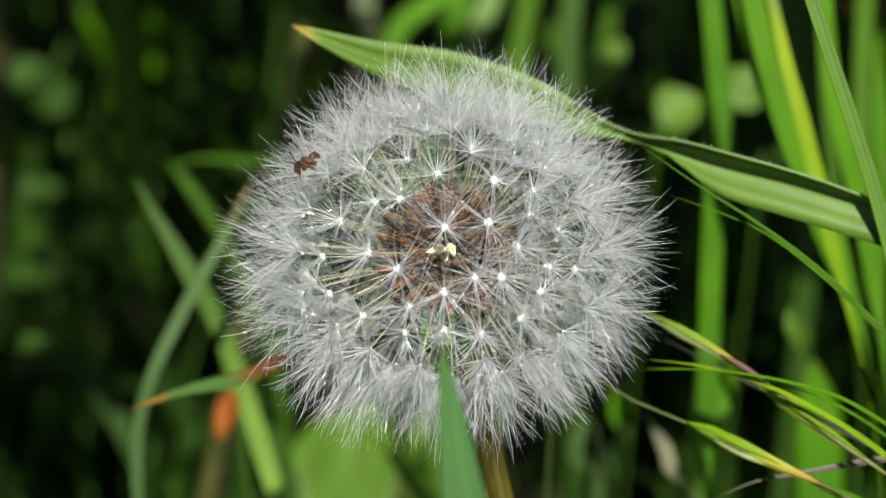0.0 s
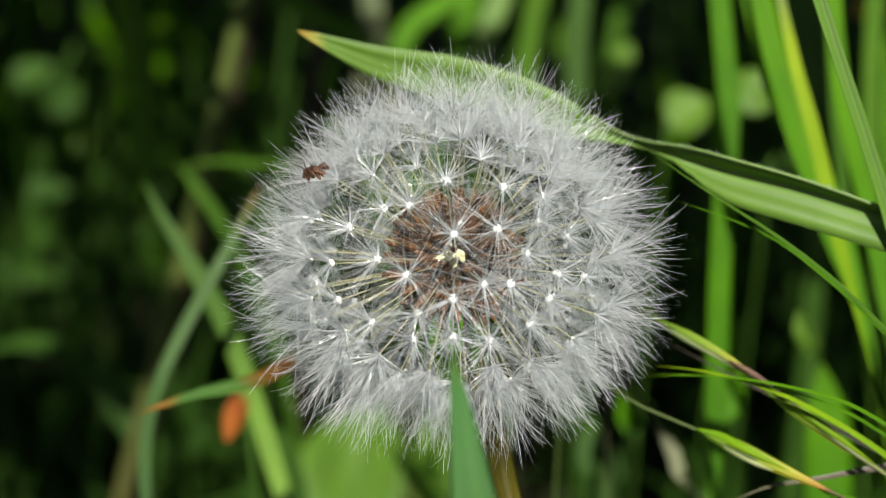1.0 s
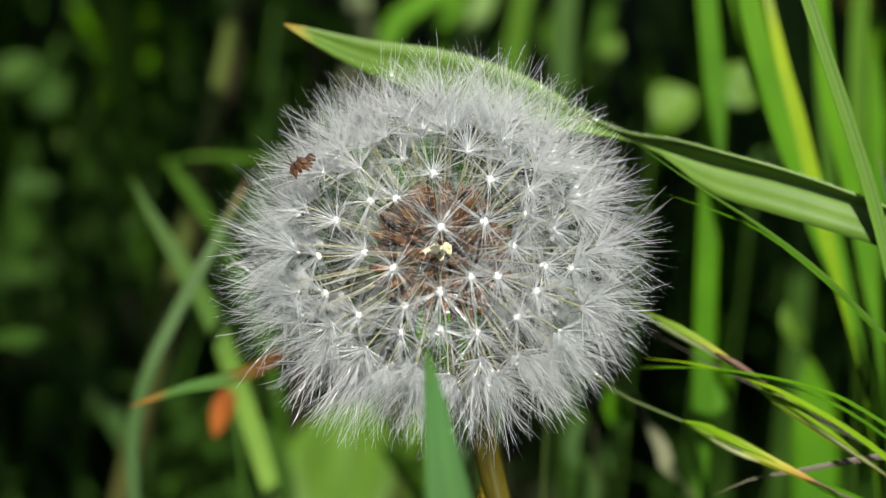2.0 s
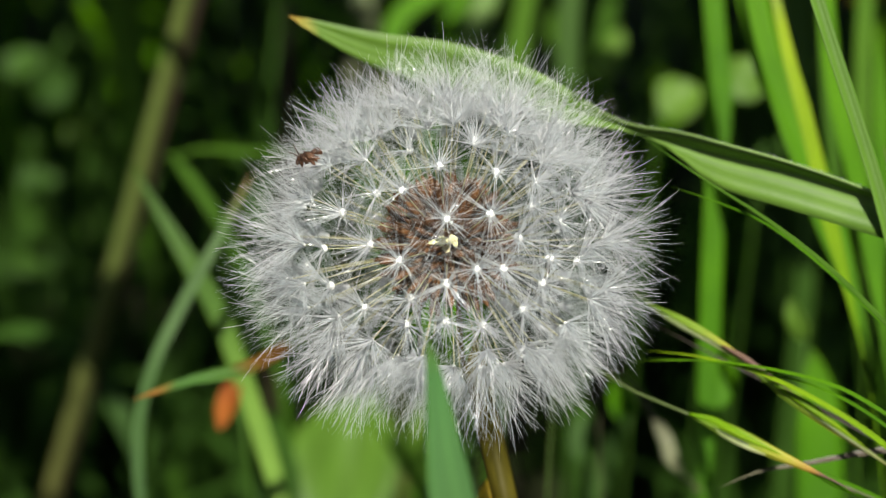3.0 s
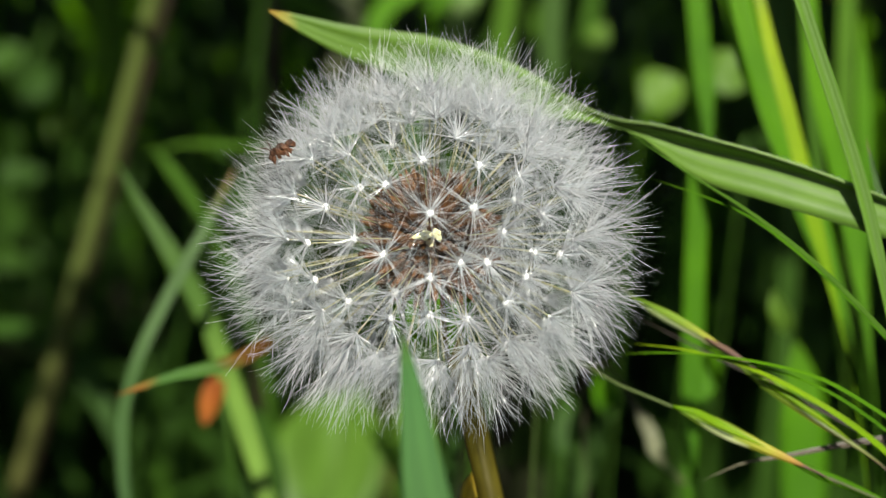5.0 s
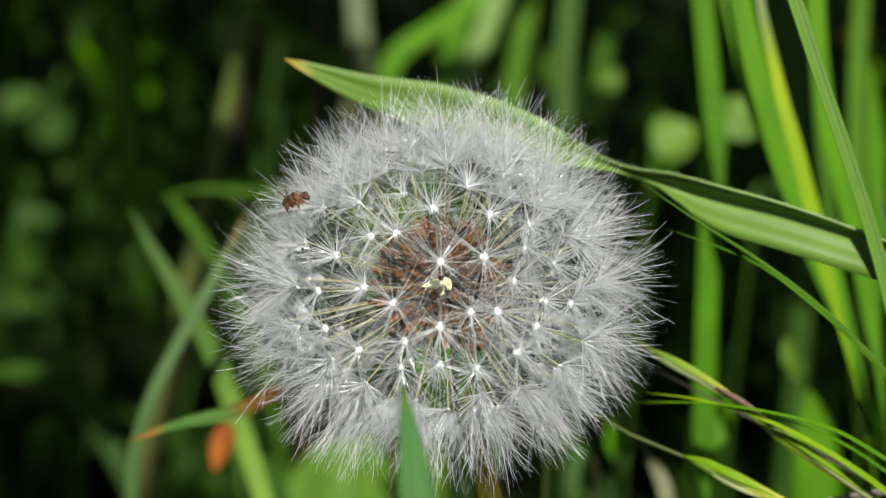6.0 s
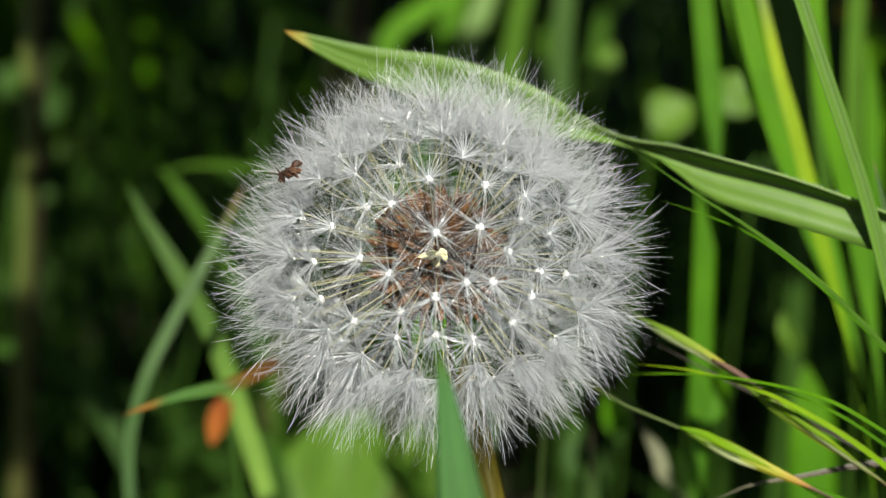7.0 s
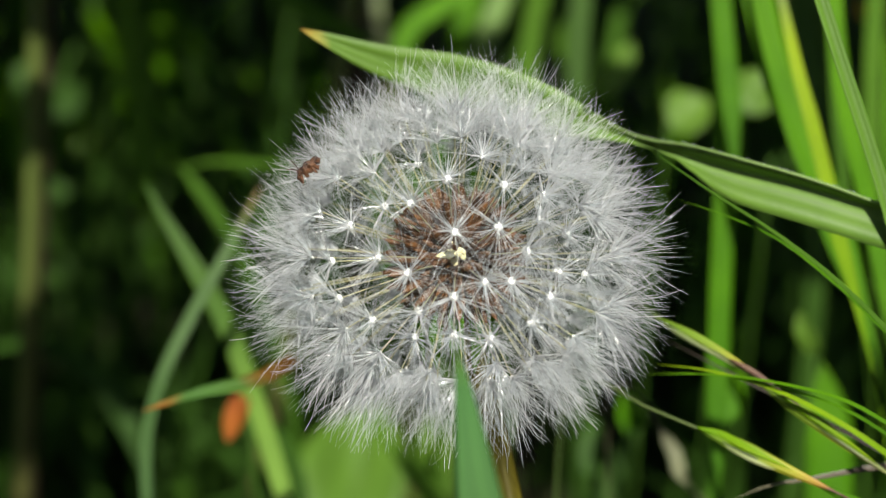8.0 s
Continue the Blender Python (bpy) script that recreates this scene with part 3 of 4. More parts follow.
blade([(0.0506, 0.0935, 0.3391), (0.0498, 0.0973, 0.3496), (0.0487, 0.1011, 0.3601), (0.0477, 0.1049, 0.3706), (0.0468, 0.1081, 0.3792), (0.0454, 0.1133, 0.3935)], 0.0039, grass, "green upright grass blade", root=(0.06, 0.16, 0), base=0.05, fold=14, tip=0.12)
blade([(0.0447, 0.0649, 0.2894), (0.0452, 0.0717, 0.3082), (0.0458, 0.0783, 0.3265), (0.0462, 0.0843, 0.343), (0.0452, 0.088, 0.3531), (0.0441, 0.0909, 0.3613)], 0.0039, grass, "broad bright green upright grass blade", base=0.5, fold=10, tip=0.35)
blade([(0.0723, 0.06, 0.3139), (0.0697, 0.0662, 0.3312), (0.0672, 0.0706, 0.3433), (0.0642, 0.0747, 0.3546), (0.0624, 0.0781, 0.3641), (0.0615, 0.0813, 0.3728), (0.0611, 0.0844, 0.3814), (0.0605, 0.0894, 0.3952)], 0.0031, grass, "bright green upright grass blade", base=0.1, fold=22, tip=0.12)
blade([(0.07, 0.0764, 0.321), (0.068, 0.081, 0.3338), (0.0669, 0.0843, 0.343), (0.0657, 0.0876, 0.3521), (0.0651, 0.0906, 0.3604), (0.0647, 0.0933, 0.3677), (0.0641, 0.0969, 0.3778), (0.0633, 0.1029, 0.3943)], 0.0019, grass_dark, "upright green blade of meadow grass", base=0.1, fold=30, tip=0.12)
blade([(0.0928, 0.1381, 0.3005), (0.0918, 0.1461, 0.3227), (0.0917, 0.1521, 0.3391), (0.0921, 0.1576, 0.3543), (0.093, 0.1627, 0.3683), (0.0942, 0.1703, 0.3894)], 0.0040, grass_dark, "upright green blade of meadow grass", base=0.1, fold=20, tip=0.12)
blade([(0.087, 0.1102, 0.3117), (0.0865, 0.1175, 0.3317), (0.0861, 0.1236, 0.3485), (0.0854, 0.1278, 0.3601)], 0.0034, grass, "slender green blade of meadow grass", base=0.1, fold=24, tip=0.3)
blade([(0.1117, 0.2609, 0.287), (0.1104, 0.2686, 0.3083), (0.1082, 0.2757, 0.3279), (0.1068, 0.2828, 0.3476), (0.1047, 0.2947, 0.3803)], 0.0087, dull, "green grass blade among other grass", fold=16, tip=0.15)
blade([(0.078, 0.1046, 0.255), (0.078, 0.1104, 0.2711), (0.0777, 0.1144, 0.2821), (0.0767, 0.1184, 0.2932)], 0.0097, grass, "broad green grass blade ending in a point", fold=12, tip=0.3)
blade([(0.0347, 0.1615, 0.2185), (0.0405, 0.1682, 0.2369), (0.0445, 0.1711, 0.2451), (0.0477, 0.1736, 0.2519)], 0.0061, dull, "dull green blade of meadow grass", fold=18, tip=0.35)
blade([(0.0046, 0.345, 0.2847), (0.0087, 0.3524, 0.3051), (0.0137, 0.3573, 0.3187), (0.0195, 0.3627, 0.3334), (0.034, 0.3775, 0.3743)], 0.0087, grass_pale, "pale green blade of meadow grass", fold=14, tip=0.12)
blade([(-0.0095, 0.1737, 0.3405), (-0.0201, 0.1764, 0.348), (-0.0301, 0.1784, 0.3534), (-0.038, 0.18, 0.3579), (-0.0467, 0.1821, 0.3635), (-0.0806, 0.1909, 0.3878)], 0.0042, grass_dark, "green grass blade slanting behind the long leaf", root=(-0.01, 0.24, 0), fold=16, tip=0.12)
blade([(-0.0384, 0.3804, 0.2652), (-0.0344, 0.3945, 0.3039), (-0.0335, 0.4006, 0.3208), (-0.0358, 0.4074, 0.3397), (-0.0393, 0.4189, 0.3712)], 0.0054, straw, "straw coloured grass stem", fold=30, tip=0.12)
blade([(-0.0223, 0.3804, 0.2652), (-0.0272, 0.3937, 0.3018), (-0.0302, 0.4006, 0.3208), (-0.0313, 0.4074, 0.3397), (-0.033, 0.4189, 0.3712)], 0.0049, straw, "straw coloured grass stem", fold=30, tip=0.12)
blade([(-0.0254, 0.4016, 0.265), (-0.0231, 0.4119, 0.2934), (-0.0166, 0.4171, 0.3076), (-0.0046, 0.4199, 0.3152), (0.0094, 0.423, 0.3239), (0.0759, 0.4397, 0.3697)], 0.0084, grass, "arching green grass blade", fold=14, tip=0.2)
blade([(-0.0048, 0.4404, 0.2545), (0.0002, 0.4514, 0.2849), (0.0056, 0.4574, 0.3013), (0.0121, 0.465, 0.3223), (0.0245, 0.4811, 0.3667)], 0.008, grass, "green grass blade among other grass", fold=16, tip=0.15)
blade([(0.0278, 0.4211, 0.2598), (0.0319, 0.4317, 0.2891), (0.0342, 0.4375, 0.305), (0.0386, 0.4448, 0.3253), (0.047, 0.4604, 0.3682)], 0.0082, grass_dark, "green grass blade among other grass", fold=16, tip=0.15)
blade([(0.053, 0.3851, 0.2483), (0.0502, 0.399, 0.2869), (0.0507, 0.406, 0.3062), (0.0529, 0.4154, 0.3319), (0.0559, 0.4294, 0.3705)], 0.0077, dull, "green grass blade among other grass", fold=16, tip=0.15)
blade([(0.0648, 0.4329, 0.2335), (0.0678, 0.4481, 0.2755), (0.0723, 0.4566, 0.2989), (0.0777, 0.4659, 0.3246), (0.0857, 0.4812, 0.3667)], 0.0065, grass_dark, "green grass blade among other grass", fold=16, tip=0.15)

# ---- blades on the shaded side ----
blade([(-0.0288, 0.0832, 0.2686), (-0.0336, 0.0887, 0.2838), (-0.0384, 0.0939, 0.2979), (-0.0433, 0.0983, 0.3101), (-0.0503, 0.1025, 0.3217), (-0.0575, 0.1078, 0.332), (-0.06, 0.1103, 0.3359)], 0.0038, grass_slant, "slanting green grass blade", fold=20, tip=0.3)
blade([(-0.0496, 0.0541, 0.2851), (-0.0511, 0.0586, 0.2974), (-0.0511, 0.0615, 0.3054), (-0.0488, 0.0647, 0.3142), (-0.0438, 0.0701, 0.3241), (-0.0384, 0.0752, 0.3333), (-0.0331, 0.0822, 0.3429)], 0.0022, grass_pink, "curved bluish green grass blade", fold=25, tip=0.25)
blade([(0.0025, 0.052, 0.29), (0.0025, 0.047, 0.325), (-0.0023, 0.0409, 0.3395), (-0.0149, 0.0339, 0.3358), (-0.0218, 0.0314, 0.3336), (-0.0249, 0.0307, 0.3316), (-0.028, 0.0302, 0.3304), (-0.0351, 0.0297, 0.3291), (-0.0435, 0.0288, 0.3266)], 0.0026, grass_rust, "green grass leaf with rusty orange ends", face=(0, -0.5, 0.85), root=(-0.002, 0.07, 0), fold=25, tip=0.15)
blade([(-0.0542, 0.1738, 0.3004), (-0.0604, 0.1771, 0.3095), (-0.0673, 0.1802, 0.318)], 0.0030, grass_dark, "short green blade of meadow grass", fold=16, tip=0.35)
blade([(-0.0314, 0.18, 0.3173), (-0.0493, 0.1802, 0.318), (-0.059, 0.1803, 0.3184), (-0.0701, 0.1795, 0.316)], 0.0022, grass_dark, "level green grass blade", face=(0, -0.4, 0.9), fold=16, tip=0.4)
blade([(-0.1026, 0.2572, 0.1919), (-0.11, 0.2642, 0.2111), (-0.124, 0.269, 0.2243), (-0.1389, 0.2709, 0.2295), (-0.1575, 0.2698, 0.2265)], 0.0092, dull, "bent green grass leaf in the shade", base=0.15, face=(0, -0.4, 0.9), fold=14, tip=0.3)


blade([(-0.1094, 0.3321, 0.2496), (-0.1139, 0.3448, 0.2847), (-0.1173, 0.3526, 0.3061), (-0.1198, 0.359, 0.3236), (-0.1214, 0.3646, 0.3392)], 0.0099, grass_dark, "dim green grass blade in the shade", base=0.03, fold=14, tip=0.12)


blade([(0.003, 0.1068, 0.2578), (-0.0036, 0.1157, 0.262), (-0.0092, 0.1232, 0.265), (-0.0137, 0.1268, 0.269), (-0.0177, 0.1285, 0.2737)], 0.0045, grass_dark, "dark green shaded grass blade leaning under the flower", root=(0.09, 0.1, 0), fold=14, tip=0.5, n=40)


# ---- broad leaves ----
def broad_leaf(base, tip, width, face, mat, label, curl=0.15, root=None, seed=0, stalk_mat=None):
    """An ovate leaf from base to tip with a midrib fold, on a thin stalk from the ground."""
    rnd = random.Random(seed)
    b, t = Vector(base), Vector(tip)
    ax = t - b
    side = ax.cross(Vector(face)).normalized()
    up = side.cross(ax).normalized()
    n, m = 14, 8
    verts, faces, uvs = [], [], []
    ph = rnd.random() * 6
    for s in (1, -1):
        for k in range(n + 1):
            v = k / n
            w = width / 2 * max(0.02, math.sin(math.pi * min(1, v ** 0.8 * 0.96 + 0.02)) ** 0.75)
            for j in range(m + 1):
                u = j / m * 2 - 1
                h = abs(u) * w * 0.3 - curl * ax.length * v * v + 0.04 * width * math.sin(ph + 7 * v + 3 * u)
                verts.append(b + ax * v + side * (u * w) + up * (h + s * 0.00012))
                uvs.append(((u + 1) / 2, v))
    o = (n + 1) * (m + 1)
    for k in range(n):
        for j in range(m):
            a = k * (m + 1) + j
            faces.append((a, a + 1, a + m + 2, a + m + 1))
            faces.append((o + a + 1, o + a, o + a + m + 1, o + a + m + 2))
    edge = list(range(0, m)) + [k * (m + 1) + m for k in range(n)] + [n * (m + 1) + j for j in range(m, 0, -1)] + [k * (m + 1) for k in range(n, 0, -1)]
    for i, a in enumerate(edge):
        c = edge[(i + 1) % len(edge)]
        faces.append((c, a, o + a, o + c))
    root = root or (b.x - ax.x * 0.6, b.y + 0.01, 0)
    thing = link_mesh("broad_leaf", verts, faces, mat, uvs)
    about(thing, root)
    pv, pf, pu = tube([Vector((0, 0, 0)), (b - Vector(root)) * 0.5 + Vector((0, 0.006, 0.01)), b - Vector(root)], 0.0007, 0.0005, 14, 7)
    link_mesh("leaf_stalk", pv, pf, stalk_mat or mat, pu, thing)
    return tagged(thing, label, "leaf", "broad leaves")


broad_leaf((-0.0398, 0.2262, 0.1771), (-0.0246, 0.2707, 0.209), 0.0370, (0.1, -0.62, 0.78), broad, "broad light green leaf under the flower", 0.0, seed=1)
broad_leaf((-0.004, 0.2558, 0.214), (-0.0063, 0.2302, 0.202), 0.0105, (0.1, -0.62, 0.78), broad, "small light green leaf hanging under the flower", 0.0, seed=2)
broad_leaf((-0.0358, 0.1184, 0.2447), (-0.0417, 0.1439, 0.2664), 0.0120, (-0.1, -0.6, 0.8), dull, "dull green leaf in the shade", 0.08, seed=3)
broad_leaf((-0.0397, 0.094, 0.2981), (-0.0436, 0.0906, 0.289), 0.0044, (-0.2, -0.9, 0.5), rust, "small rust orange withered leaf", 0.1, root=(-0.025, 0.08, 0), seed=4, stalk_mat=dull)
yellow = leafy("yellow_petal", [(0, (0.55, 0.38, 0.02)), (1, (0.65, 0.45, 0.02))], (0.6, 0.45, 0.02), veins=2.0)
broad_leaf((0.0043, 0.0134, 0.318), (0.0058, 0.015, 0.3224), 0.0022, (0.1, -0.8, 0.5), yellow, "small yellow petal beside the flower stem", 0.0, root=(0.006, 0.03, 0), seed=5, stalk_mat=dull)
broad_leaf((0.132, 0.3082, 0.3318), (0.1441, 0.3094, 0.3353), 0.0073, (0.1, -0.7, 0.7), yellow, "small yellowing leaf among the grass", 0.1, seed=6, stalk_mat=dull)
blade([(0.0582, 0.0124, 0.3503), (0.0547, 0.0155, 0.3587), (0.0528, 0.0182, 0.3661)], 0.0012, grass_pink, "thin grass leaf with a pinkish tip", root=(0.11, 0.05, 0), fold=25, tip=0.6)
# small leaves in the sun among the blades
broad_leaf((0.0474, 0.0835, 0.2969), (0.0538, 0.0907, 0.3049), 0.0064, (0.3, -0.8, 0.5), grass, "small bright green leaf among the grass", 0.08, seed=40, stalk_mat=dull)
broad_leaf((0.0388, 0.1275, 0.2715), (0.0386, 0.1345, 0.2791), 0.0052, (0.1, -0.85, 0.5), grass, "small bright green leaf among the grass", 0.08, seed=41, stalk_mat=dull)
broad_leaf((0.0326, 0.1508, 0.2476), (0.0347, 0.1595, 0.2599), 0.0066, (-0.2, -0.8, 0.5), dull, "small green leaf among the grass", 0.08, seed=42, stalk_mat=dull)
broad_leaf((0.0564, 0.3489, 0.2954), (0.066, 0.3595, 0.3127), 0.0104, (0.2, -0.7, 0.6), broad, "small pale green leaf among the grass", 0.08, seed=43, stalk_mat=dull)
broad_leaf((0.0518, 0.3648, 0.2806), (0.06, 0.3743, 0.2949), 0.0112, (-0.3, -0.7, 0.6), grass_dark, "small green leaf among the grass", 0.08, seed=44, stalk_mat=dull)
broad_leaf((0.0834, 0.2042, 0.307), (0.0906, 0.2108, 0.3133), 0.0066, (0.2, -0.7, 0.6), dull, "small dull green leaf among the grass", 0.08, seed=45, stalk_mat=dull)
broad_leaf((0.0454, 0.412, 0.2934), (0.0492, 0.4231, 0.3123), 0.0093, (0.2, -0.7, 0.6), grass_dark, "small green leaf among the grass", 0.08, seed=46, stalk_mat=dull)
for i, (a, b, w) in enumerate([
        ((-0.2291, 0.5588, 0.2487), (-0.2099, 0.5629, 0.2598), 0.0235), ((-0.2144, 0.5538, 0.2348), (-0.1937, 0.5588, 0.2487), 0.0235), ((-0.1876, 0.5139, 0.2218), (-0.1706, 0.5188, 0.2351), 0.0227),
        ((0.0601, 0.2316, 0.3145), (0.072, 0.234, 0.3212), 0.0166), ((0.0731, 0.2008, 0.3263), (0.081, 0.2043, 0.3358), 0.0150), ((0.0707, 0.104, 0.3016), (0.0674, 0.1068, 0.3094), 0.0058),
        ((-0.2366, 0.5605, 0.1569), (-0.2243, 0.5669, 0.1743), 0.0273), ((-0.2336, 0.5711, 0.186), (-0.2088, 0.5722, 0.1889), 0.0179), ((-0.215, 0.551, 0.1307), (-0.2366, 0.5574, 0.1482), 0.0244),
        ((-0.1451, 0.2906, 0.187), (-0.1351, 0.296, 0.202), 0.0134)]):
    # leaves in the dark left background take the shade-darkened copy
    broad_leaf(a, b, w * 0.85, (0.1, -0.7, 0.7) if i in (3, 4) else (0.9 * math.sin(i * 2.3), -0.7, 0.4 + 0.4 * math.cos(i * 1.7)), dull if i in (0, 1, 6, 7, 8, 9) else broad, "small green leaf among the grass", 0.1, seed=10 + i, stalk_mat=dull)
blade([(0.0355, 0.0698, 0.3032), (0.0375, 0.0686, 0.2998), (0.039, 0.0673, 0.2961), (0.0417, 0.0662, 0.293), (0.0451, 0.0649, 0.2894)], 0.0029, grass_withered, "pale withered grass leaf curling down", root=(0.05, 0.1, 0), base=0.2, fold=24, tip=0.3, wavy=0.7, twist=70)


# ---- spikelets ----
def spikelet(pts, husks, label, root, seed=0):
    """A drooping grass spikelet on a thin stalk: pts run from where the stalk bends over to the end; each husk is (from, to, width, offset, material, bristle)."""
    rnd = random.Random(seed)
    thing = new("grass_spikelet")
    thing.location = root
    r = Vector(root)
    first, second = Vector(pts[0]), Vector(pts[1])
    arch = first + (first - second) * 0.7 + Vector((0, 0.012, 0.001)) - r
    v, f, u = tube([Vector((0, 0, 0)), arch * 0.6 + Vector((-0.006, 0.012, 0)), arch, first - r] + [Vector(p) - r for p in pts[1:]], 0.0006, 0.00018, 60, 7)
    link_mesh("stalk", v, f, stalk_olive, u, thing)
    line = spline([Vector(p) - r for p in pts], 100)
    for k, (a, b, width, shift, mat, awn) in enumerate(husks):
        i, j = int(a * 100), min(100, int(b * 100))
        m = (i + j) // 2
        d = (line[j] - line[i]).normalized()
        s = d.cross(Vector(TOWARDS)).normalized()
        lift = Vector(TOWARDS).normalized() * 0.0003 * (k % 3)
        v, f, u = ribbon([line[i] + lift, line[(i + m) // 2] + s * shift + lift, line[m] + s * shift * 1.2 + lift, line[j] + s * shift * 0.3 + lift], width, Vector(TOWARDS) + s * 0.15, -28, n=18, base=0.3, tip=0.62, seed=seed + k)
        husk = link_mesh("husk", v, f, mat, u, thing)
        if awn:
            e = line[j] + s * shift * 0.3 + lift
            v, f, u = tube([e - d * 0.002, e + d * awn * 0.5 + s * 0.0001, e + d * awn + s * 0.0003], 0.00018, 0.00004, 10, 5)
            link_mesh("bristle", v, f, husk_purple, u, husk)
    return tagged(thing, label, "grass", "grass spikelets")


stalk_olive = leafy("spikelet_stalk", [(0, (0.05, 0.09, 0.02)), (1, (0.07, 0.10, 0.03))], (0.12, 0.2, 0.03), share=0.2)
grass_curled = leafy("grass_leaf_curled", [(0, (0.04, 0.03, 0.02)), (0.5, (0.05, 0.04, 0.025)), (0.72, (0.075, 0.065, 0.04)), (1, (0.08, 0.085, 0.045))], (0.12, 0.11, 0.05), share=0.15, veins=2.0)
husk_pale = leafy("husk_pale", [(0, (0.2, 0.3, 0.06)), (0.5, (0.36, 0.42, 0.22)), (1, (0.34, 0.34, 0.1))], (0.4, 0.42, 0.2), veins=3.0)
husk_purple = leafy("husk_purple", [(0, (0.16, 0.09, 0.05)), (1, (0.10, 0.05, 0.06))], (0.2, 0.1, 0.08), share=0.2)
spikelet([(0.0227, 0.0129, 0.3488), (0.0252, 0.0105, 0.348), (0.0302, 0.0077, 0.3459), (0.0365, 0.0043, 0.3427), (0.0426, 0.0009, 0.3391), (0.0501, -0.0019, 0.3342), (0.0586, -0.0041, 0.3282)], [
    (0.04, 0.36, 0.0009, 0.0002, husk_pale, 0), (0.06, 0.42, 0.0011, -0.0002, spike, 0.006), (0.27, 0.47, 0.0007, -0.0002, husk_purple, 0.002),
    (0.34, 0.78, 0.0014, 0.0003, spike, 0.004), (0.46, 0.82, 0.0008, 0.0002, husk_pale, 0), (0.38, 0.72, 0.0011, 0.0, grass_yellow, 0)],
    "yellow green grass spikelet with purple husks", (0.022, 0.05, 0), 1)
spikelet([(0.0191, 0.0077, 0.3401), (0.0242, 0.005, 0.3387), (0.0299, 0.0024, 0.3372), (0.0347, -0.0004, 0.3356), (0.0397, -0.0019, 0.3342), (0.0433, -0.0035, 0.3329), (0.0498, -0.0044, 0.3303), (0.0582, -0.0059, 0.3263)], [
    (0.27, 0.55, 0.0007, 0.0003, husk_pale, 0), (0.25, 0.64, 0.0019, -0.0002, spike, 0.003), (0.24, 0.5, 0.0011, -0.0004, grass_yellow, 0), (0.55, 0.95, 0.0012, 0.0, grass, 0.003)],
    "green grass spikelet tinged with orange", (0.012, 0.045, 0), 5)
for a in range(5):
    pts = [[(0.0539, -0.0048, 0.3381), (0.0493, -0.0037, 0.3411), (0.044, -0.0017, 0.3436), (0.0379, -0.0002, 0.3448), (0.0308, 0.0029, 0.3446), (0.0222, 0.0066, 0.3429)],
           [(0.0543, -0.0045, 0.3358), (0.0497, -0.0033, 0.3393), (0.0443, -0.0012, 0.3422), (0.0395, 0.0004, 0.3435), (0.0308, 0.0029, 0.3445), (0.0229, 0.0067, 0.3432)],
           [(0.0546, -0.0046, 0.3328), (0.05, -0.0032, 0.3367), (0.0427, -0.0005, 0.341), (0.0365, 0.0015, 0.3435), (0.0297, 0.004, 0.3446), (0.0237, 0.0079, 0.3437)],
           [(0.0564, 0.0001, 0.331), (0.0523, 0.0031, 0.3334), (0.0452, 0.0072, 0.3361), (0.039, 0.0112, 0.3381), (0.0318, 0.0143, 0.3409), (0.0257, 0.0173, 0.3432)],
           [(0.0539, 0.0031, 0.3332), (0.0472, 0.0028, 0.3322), (0.0432, 0.0025, 0.3315), (0.0398, 0.0023, 0.331), (0.0372, 0.0021, 0.3306), (0.0345, 0.0018, 0.3296), (0.0321, 0.0014, 0.3286)]][a]
    first = Vector(pts[0])
    pts.insert(0, tuple(first + (first - Vector(pts[1])) * 1.5))
    blade(pts, (0.00045, 0.0004, 0.0007, 0.0006, 0.0008)[a], (grass, grass, grass_yellow, dry, grass_curled)[a], ("fine green grass bristle", "fine green grass bristle", "fine yellow green grass bristle", "fine dark grass bristle", "withered brown grass leaf")[a], root=(0.12, 0.03 + 0.004 * a, 0), fold=30, tip=0.6, n=240, group="grass bristles")


# ---- swinging stalks ----
def stalk(foot, joint, length, r, mat, label, husk=None):
    """A stalk in two stiff lengths: the lower stands on its foot, the upper sways on the joint."""
    thing = new("grass_stalk")
    thing.location = foot
    v, f, u = tube([(0, 0, 0), (0, 0, joint * 0.5), (0, 0, joint)], r * 1.05, r, 12, 12, dent=0.03)
    link_mesh("lower_stem", v, f, mat, u, thing)
    v, f, u = tube([(0, 0, 0), (0.001, 0, length * 0.5), (0, 0, length)], r, r * 0.8, 20, 12, dent=0.03)
    upper = link_mesh("upper_stem", v, f, mat, u, thing)
    upper.location = (0, 0, joint)
    v, f, u = tube([(0, 0, -0.003), (0, 0, 0), (0, 0, 0.003)], r * 1.15, r * 1.15, 4, 12)
    link_mesh("node", v, f, mat, u, upper)
    if husk:
        v, f, u = tube([(r * 0.9, 0.002, 0), (r * 1.25, 0.002, length * 0.4), (r * 1.5, 0.002, length)], r * 0.5, r * 0.4, 20, 10, dent=0.06)
        link_mesh("leaf_sheath", v, f, husk, u, upper, "brown withered leaf sheath")
    return tagged(thing, label, "grass", "swinging grass stalks"), upper


JOINT = 0.16
stalks = [
    stalk((-0.10, 0.245, 0), JOINT, 0.26, 0.0030, straw, "tall straw green grass stalk swinging in the wind", dry),
    stalk((-0.165, 0.245, 0), JOINT, 0.26, 0.0030, straw, "tall straw coloured grass stalk swinging in the wind", dry),
    stalk((-0.04, 0.30, 0), JOINT, 0.26, 0.0026, dry, "brown dry grass stalk swinging in the wind"),
]


